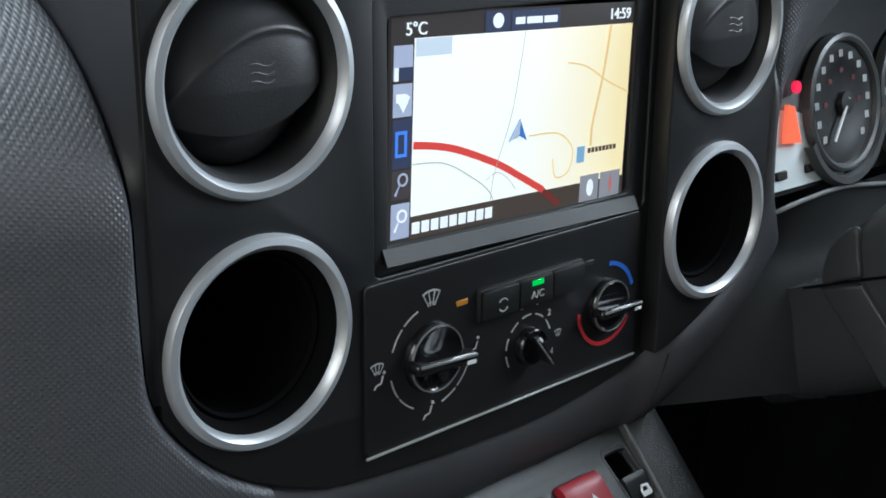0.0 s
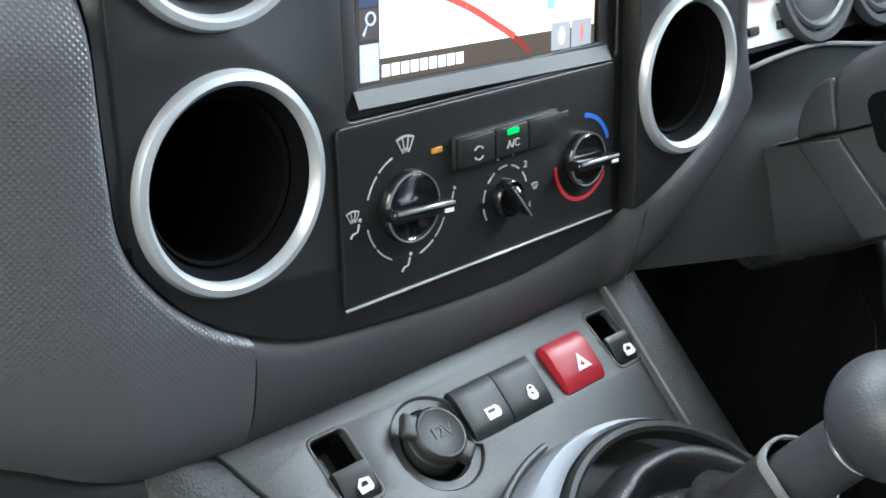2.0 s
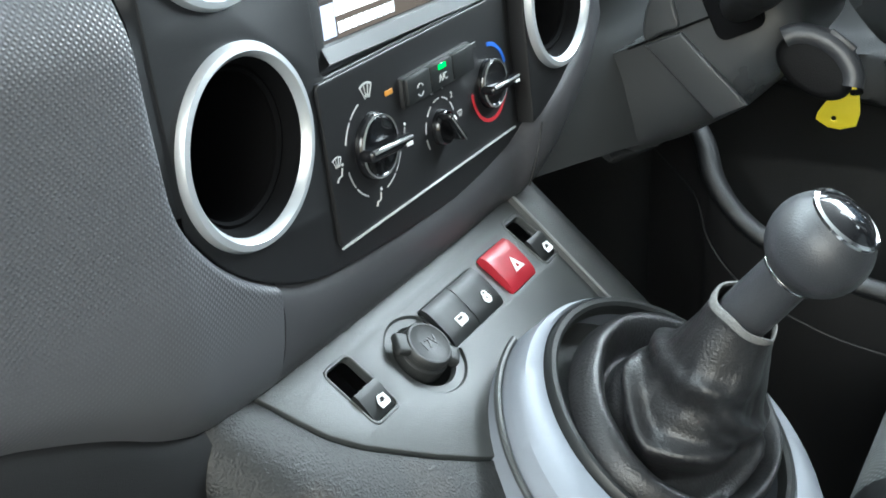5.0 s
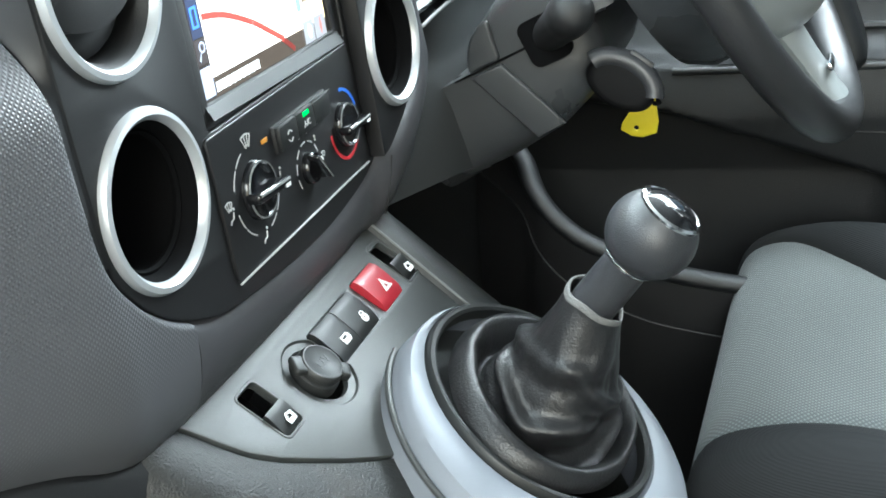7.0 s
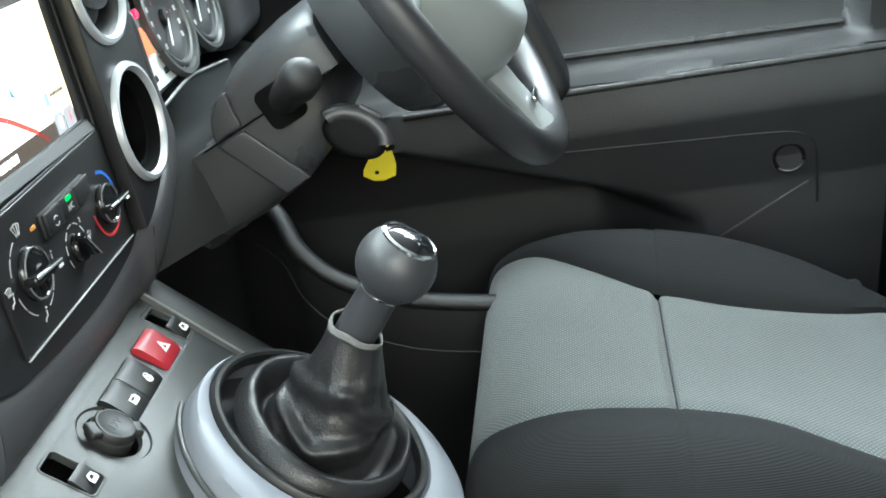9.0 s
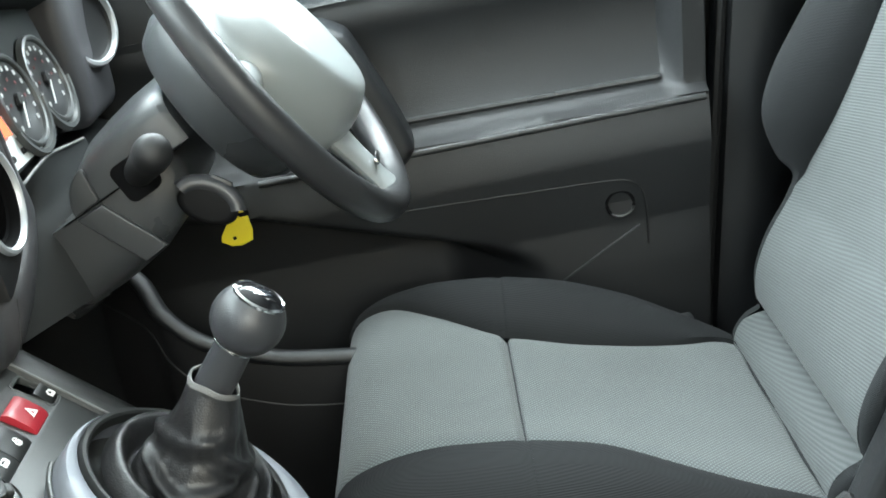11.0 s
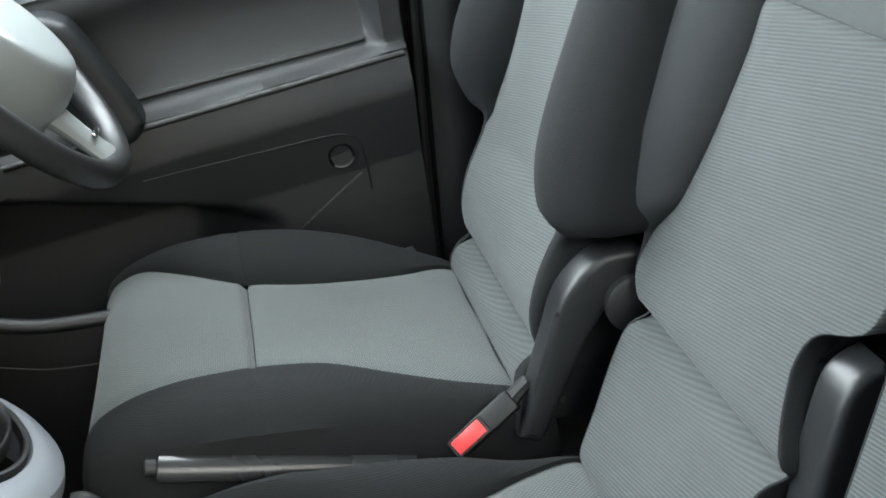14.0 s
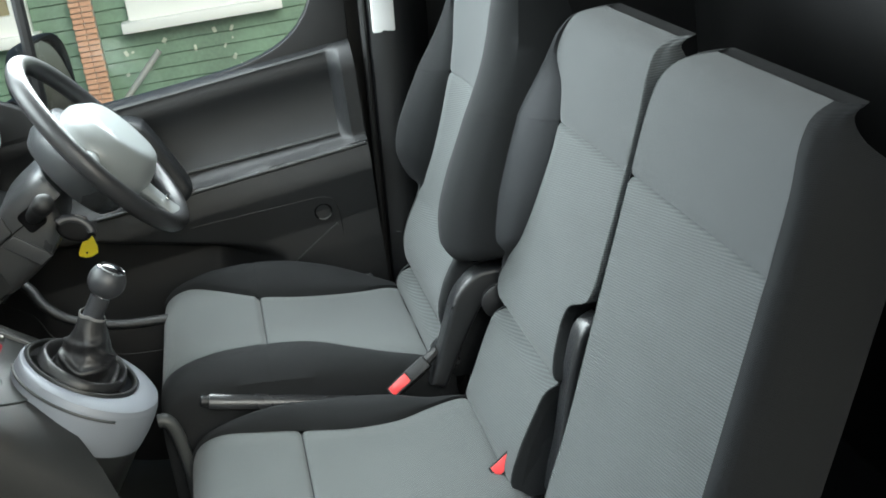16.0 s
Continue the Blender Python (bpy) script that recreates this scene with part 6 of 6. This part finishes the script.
# ---- driver's door ----
door = thing("driver_door", "dark grey moulded driver door trim, door closed", "van door")


def belt(y):
    return 0.792 - 0.105 * (y + 0.66)


def door_x(y, z):
    dz = z - belt(y)
    led = z - (0.604 - 0.104 * (y + 0.64))
    x = 0.630
    if led > 0:
        h = (belt(y) - (0.604 - 0.104 * (y + 0.64)))
        t = min(1.0, led / h)
        x = 0.618 + 0.042 * math.sin(math.pi * min(1.0, t * 1.02)) ** 0.6 + 0.016 * t
        if y < -0.615:
            x = x + (0.620 - x) * min(1.0, (-0.615 - y) / 0.02)
        x -= 0.018 * math.exp(-(led / 0.006) ** 2)
        if dz > -0.045:
            x += 0.032 * ((dz + 0.045) / 0.045) ** 2.2
    else:
        x = 0.606 - 0.012 * math.sin(min(1.0, -led / 0.055) * math.pi / 2) + 0.018 * min(1.0, max(0.0, -led - 0.055) / 0.09) + 0.05 * max(0.0, -led - 0.2)
    # hollow of the map pocket in the lower front
    top = 0.507 + (0.06 * (y + 0.12) if y > -0.12 else 0.25 * (y + 0.12))
    a = max(0.0, min(1.0, (top - z) / 0.03)) * max(0.0, min(1.0, (y + 0.47) / 0.14))
    x += 0.075 * a * a * (3 - 2 * a)
    return x


ys = np.r_[np.linspace(0.30, -0.10, 18), np.linspace(-0.105, -0.60, 110), np.linspace(-0.605, -0.662, 14)]
zs = np.r_[np.linspace(-0.55, -0.26, 14), np.linspace(-0.255, -0.005, 44), np.linspace(0.0, 0.012, 4)]
dr = []
for k, y in enumerate(ys):
    row = []
    for q in np.linspace(0, 1, 170):
        z = 0.05 + (belt(y) - 0.05) * q
        row.append((door_x(y, z), y, z))
    row += [(row[-1][0] + 0.03, y, row[-1][2] + 0.004), (row[-1][0] + 0.05, y, row[-1][2] - 0.02)]
    dr.append(row)
edge = [(x + 0.06, y - 0.004, z) for x, y, z in dr[-1]]
part("door_panel", grid(dr + [edge]), TRIM, door, "moulded dark grey door panel with armrest ledge")
# Armrest and tray edges carry a painted highlight in paler plastic.
part("armrest_edge", tube([(0.6035, y, 0.600 - 0.104 * (y + 0.64)) for y in np.linspace(-0.12, -0.658, 30)], 0.0042, 10), TRIM_GLINT, door, "armrest edge with its highlight painted pale")
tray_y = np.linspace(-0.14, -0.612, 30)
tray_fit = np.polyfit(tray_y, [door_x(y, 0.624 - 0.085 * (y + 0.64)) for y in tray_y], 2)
part("tray_line", tube([(float(np.polyval(tray_fit, y)) - 0.0012, y, 0.624 - 0.085 * (y + 0.64)) for y in tray_y], 0.0042, 8), TRIM_GLINT, door, "moulded back edge of the door tray, highlight painted pale")
groove = [(door_x(y, z) - 0.0006, y, z) for y, z in [(-0.29, 0.497), (-0.36, 0.501), (-0.44, 0.505), (-0.52, 0.509), (-0.558, 0.508), (-0.577, 0.496), (-0.584, 0.47), (-0.586, 0.42)]]
part("panel_line", tube(smooth_path(groove, 5), 0.0013, 6), BLACK, door, "moulded line of the lower panel")
# Pale line: a highlight painted across the lower panel.
part("panel_line", tube([(door_x(y, z) - 0.0005, y, z) for y, z in [(-0.576, 0.446), (-0.53, 0.416), (-0.486, 0.386), (-0.45, 0.362)]], 0.0014, 6), TRIM_GLINT, door)
rim_pts = smooth_path([(0.580, 0.09, 0.490), (0.545, 0.030, 0.462), (0.520, 0.002, 0.425), (0.508, -0.040, 0.392), (0.502, -0.10, 0.372), (0.500, -0.16, 0.362), (0.500, -0.30, 0.356), (0.505, -0.50, 0.348), (0.54, -0.62, 0.344)], 6)
part("bin_rim", tube(rim_pts, 0.0115, 12, flat=0.8), TRIM, door, "rounded rim of the door bin")
part("bin_wall", grid([[(p.x + dx, p.y, p.z - dz) for p in rim_pts] for dx, dz in ((0.0, 0.004), (0.0, 0.05), (0.01, 0.12), (0.03, 0.24), (0.06, 0.33))]), BLACK, door, "black outer wall of the door bin")
part("bin_seam", tube([(p.x - 0.001, p.y, p.z - 0.062) for p in rim_pts], 0.0012, 6), TRIM, door)
bt = frame_of((door_x(-0.552, 0.477) - 0.0005, -0.552, 0.477), (0, -1, 0), (0, 0, 1))
bt_ob = part("screw_cover", lathe([(0.0195, -0.002), (0.0190, 0.0010), (0.0178, 0.0016), (0.0166, 0.0004), (0.0110, 0.0001), (0.0, 0.0001)], bt, 48), BLACK, door, "round black screw cover")
# Dark upper arc and pale lower crescent paint a recess's shade and glint.
part("cover_shade", tube([bt @ Vector((0.0165 * math.cos(a), 0.0165 * math.sin(a), 0.0010)) for a in np.linspace(radians(-10), radians(225), 30)], 0.0022, 8), DARK, bt_ob)
part("cover_glint", tube([bt @ Vector((0.0158 * math.cos(a), 0.0158 * math.sin(a), 0.0012)) for a in np.linspace(radians(215), radians(335), 20)], [0.0004 + 0.0022 * math.sin(math.pi * i / 19) for i in range(20)], 8), TRIM_GLINT, bt_ob, "lower lip of the screw cover painted as a bright crescent")
pull = [(-0.15, 0.71), (-0.20, 0.731), (-0.235, 0.723), (-0.255, 0.700), (-0.305, 0.595), (-0.306, 0.568), (-0.285, 0.553), (-0.245, 0.560), (-0.18, 0.62)]
part("door_pull", plate([(q.x, q.y) for q in smooth_path([(y, z, 0) for y, z in pull], 6, loop=True)], [], 0.075, Matrix(((0, 0, -1, 0.578), (1, 0, 0, 0), (0, 1, 0, 0), (0, 0, 0, 1))), bevel=0.014, seg=4), TRIM, door, "thick rounded door pull")
# window surround with a rounded lower rear corner, and its glass
DM = Matrix(((0, 0, -1, 0.690), (1, 0, 0, 0), (0, 1, 0, 0), (0, 0, 0, 1)))
win = [(p.x, p.y) for p in smooth_path([(0.145, 0.735, 0), (-0.10, 0.742, 0), (-0.30, 0.758, 0), (-0.45, 0.778, 0), (-0.545, 0.815, 0), (-0.600, 0.880, 0), (-0.630, 0.98, 0), (-0.640, 1.15, 0), (-0.600, 1.26, 0), (-0.35, 1.30, 0), (-0.10, 1.25, 0), (0.05, 1.05, 0)], 6, loop=True)]
part("window_frame", plate([(0.34, 0.70), (-0.665, 0.76), (-0.69, 1.30), (-0.60, 1.37), (-0.12, 1.37), (0.10, 1.22), (0.34, 0.95)], [win], 0.03, DM, bevel=0.003), BLACK, door, "black window frame with curved lower corner")
gl = part("window_pane", plate(win, [], 0.004, DM @ Matrix.Translation((0, 0, -0.012))), GLASS, door, "clear side window glass")
gl.visible_shadow = False
part("mirror_corner", plate([(q.x, q.y) for q in smooth_path([(-0.085, 0.722, 0), (-0.060, 0.748, 0), (-0.030, 0.772, 0), (0.030, 0.800, 0), (0.140, 0.825, 0), (0.150, 0.700, 0), (0.000, 0.700, 0)], 4, loop=True)], [], 0.020, DM @ Matrix.Translation((0, 0, 0.028)), bevel=0.006, seg=3), TRIM, door, "dark grey corner panel behind the mirror")
part("quarter_post", tube([(0.692, -0.060, 0.735), (0.690, -0.063, 0.90), (0.690, -0.066, 1.24)], 0.012, 8), BLACK, door, "black quarter-light post")
mirror = thing("wing_mirror", "black door mirror outside the driver window", "wing mirror")
MR = frame_of((0.850, -0.066, 0.790), (0.89, -0.45, 0), (0, 0.03, 1))
mh = [[MR @ Vector((w * math.copysign(abs(math.cos(a)) ** 0.7, math.cos(a)), h * math.copysign(abs(math.sin(a)) ** 0.7, math.sin(a)), d)) for a in np.linspace(0, 2 * math.pi, 37)[:-1]] for w, h, d in ((0.030, 0.035, -0.085), (0.062, 0.075, -0.055), (0.074, 0.090, -0.012), (0.074, 0.090, 0.006), (0.070, 0.086, 0.010), (0.062, 0.078, 0.004))]
part("housing", grid(mh, closed=True), BLACK, mirror, "black mirror housing")
part("mirror_glass", plate(rounded(-0.064, -0.080, 0.064, 0.080, 0.025), [], 0.003, MR @ pose(0, 0, 0.004, -8)), material("mirror_silver", (0.9, 0.9, 0.9), 0.03, metal=1.0, vary=0.0), mirror, "mirror glass")
part("arm", tube([(0.70, 0.0, 0.76), (0.80, -0.03, 0.76)], 0.025, 10), BLACK, mirror)

# B-pillar, side wall behind, belt
pil = [[(x, y - 0.06 * max(0, z - 0.3), z) for x, y in ((0.70, -0.664), (0.655, -0.668), (0.640, -0.676), (0.632, -0.700), (0.634, -0.735), (0.66, -0.77), (0.70, -0.80))] for z in np.linspace(0.0, 1.38, 24)]
solid("pillar_right", grid(pil), TRIM, "dark grey trim of the door pillar", "pillar")
solid("pillar_seal", tube([(0.648, -0.664 - 0.06 * max(0, z - 0.3), z) for z in np.linspace(0.05, 1.36, 20)], 0.007, 8), BLACK, "black rubber door seal along the pillar", "door seal")
solid("wall_right", box(0.03, 0.80, 1.40, pose(0.735, -1.02, 0.70)), BLACK, "black side wall of the cab behind the seat", "wall")
guide = thing("belt_guide", "white painted pillar strip beside the seat belt", "pillar strip")
part("strip", box(0.016, 0.046, 0.56, pose(0.640, -0.752, 1.083, 4), 0.005), PAINT, guide)
solid("wall_left", box(0.03, 0.42, 1.40, pose(-0.88, -1.27, 0.70)), BLACK, "dark side pillar behind the passenger seats", "wall")
solid("sill_left", box(0.10, 1.30, 0.12, pose(-0.715, -0.31, 0.02), 0.02), PAINT, "white painted door sill", "sill")
solid("pillar_front_left", tube([(-0.72, 0.50, 0.90), (-0.70, 0.34, 1.10), (-0.66, 0.12, 1.36)], 0.035, 10), TRIM, "dark front pillar of the open door", "pillar")
solid("side_front_left", box(0.04, 0.36, 0.95, pose(-0.735, 0.47, 0.47)), PAINT, "white painted body side ahead of the open door", "body side")
ws = part("windscreen", grid([[(x, y, z) for x in np.linspace(-0.68, 0.68, 9)] for y, z in ((0.62, 0.93), (0.40, 1.14), (0.14, 1.37))]), GLASS, None)
tagged(ws, "clear curved windscreen of the van", "windscreen", "", "structure")
ws.visible_shadow = False

# ---- outside ----
gm = box(300, 300, 0.1, pose(0, 0, -0.55))
solid("ground", gm, material("wet_asphalt", (0.055, 0.056, 0.058), 0.7, grain=0.6, scale=60, vary=0.3, big=0.8), "grey asphalt yard around the van", "ground")
GREENW = material("dark_green_boards", (0.145, 0.228, 0.155), 0.6, grain=0.5, scale=60, vary=0.45, big=3.0)
BRICKM = material("red_orange_brick", (0.62, 0.36, 0.24), 0.85, grain=0.6, scale=120, vary=0.35, big=9.0)
MORTAR = material("pale_mortar", (0.45, 0.42, 0.37), 0.9, grain=0.5, scale=200)
shed = thing("shed", "dark green boarded shed with brick pier and white windows", "shed")
BX = 5.0
part("wall", box(0.15, 9.0, 1.75, pose(BX + 0.10, -0.5, 0.375)), GREENW, shed, "dark green painted wall")
part("pier_core", box(0.10, 0.112, 1.75, pose(BX - 0.01, 0.265, 0.375)), MORTAR, shed)
bmesh_board = box(0.020, 9.0, 0.068, pose(0, 0, 0, 0, 9), 0.003, 1)
first = part("board", bmesh_board, GREENW, shed)
first.location = (BX + 0.012, -0.5, -0.42)
for k in range(1, 24):
    b = new("board", first.data)
    b.parent = shed
    b.location = (BX + 0.012, -0.5, -0.42 + 0.070 * k)
rng = random.Random(4)
# Small pale flecks scattered over the boards.
FLECK = material("pale_grey_green", (0.55, 0.58, 0.48), 0.9, vary=0.2)
for k in range(26):
    fy, fz = rng.uniform(-0.75, 0.16), rng.uniform(-0.30, 0.24)
    part("pale_fleck", box(0.003, rng.uniform(0.008, 0.022), rng.uniform(0.010, 0.035), pose(BX - 0.012, fy, fz, rng.uniform(-40, 40)), 0.001, 1), FLECK, shed)
brick0 = part("brick", box(0.05, 0.055, 0.0235, None, 0.002, 1), BRICKM, shed)
brick0.location = (BX - 0.055, 0.236, -0.45)
for k in range(1, 114):
    b = new("brick", brick0.data)
    b.parent = shed
    b.location = (BX - 0.055 + 0.002 * ((k * 7) % 3), 0.236 + 0.058 * (k % 2) + 0.003 * (k // 2 % 2), -0.45 + 0.029 * (k // 2))
WINW = material("white_window_paint", (0.8, 0.8, 0.78), 0.4, vary=0.03)
for y0, y1, z0 in ((-0.72, 0.04, 0.262), (0.53, 1.6, 0.285)):
    w = part("window", plate([(y0, z0 + 0.05), (y1, z0 + 0.05), (y1, 1.10), (y0, 1.10)], [[(y0 + 0.09, z0 + 0.16), (y1 - 0.09, z0 + 0.16), (y1 - 0.09, 1.00), (y0 + 0.09, 1.00)]], 0.06, Matrix(((0, 0, -1, BX - 0.06), (1, 0, 0, 0), (0, 1, 0, 0), (0, 0, 0, 1))), bevel=0.004), WINW, shed, "white painted window frame")
    part("sill", box(0.12, y1 - y0 + 0.08, 0.055, pose(BX - 0.07, (y0 + y1) / 2, z0 + 0.03), 0.006), WINW, w, "white sill")
    part("pane", box(0.01, y1 - y0 - 0.1, 0.74, pose(BX - 0.02, (y0 + y1) / 2, 0.70)), material("dull_window", (0.30, 0.26, 0.16), 0.25, vary=0.4), w, "window with yellowed blind")
part("roof", box(1.6, 9.4, 0.06, pose(BX + 0.62, -0.5, 1.34, 0, -8), 0.01), material("dark_roof_felt", (0.05, 0.05, 0.05), 0.9, grain=0.6, scale=80), shed, "dark felt roof")
pole = thing("plank", "pale grey plank leaning on the shed", "plank")
part("board", tube([(BX - 0.14, 0.56, -0.5), (BX - 0.10, -0.083, 0.150)], 0.016, 8), material("grey_wood", (0.36, 0.36, 0.34), 0.7, grain=0.4), pole)
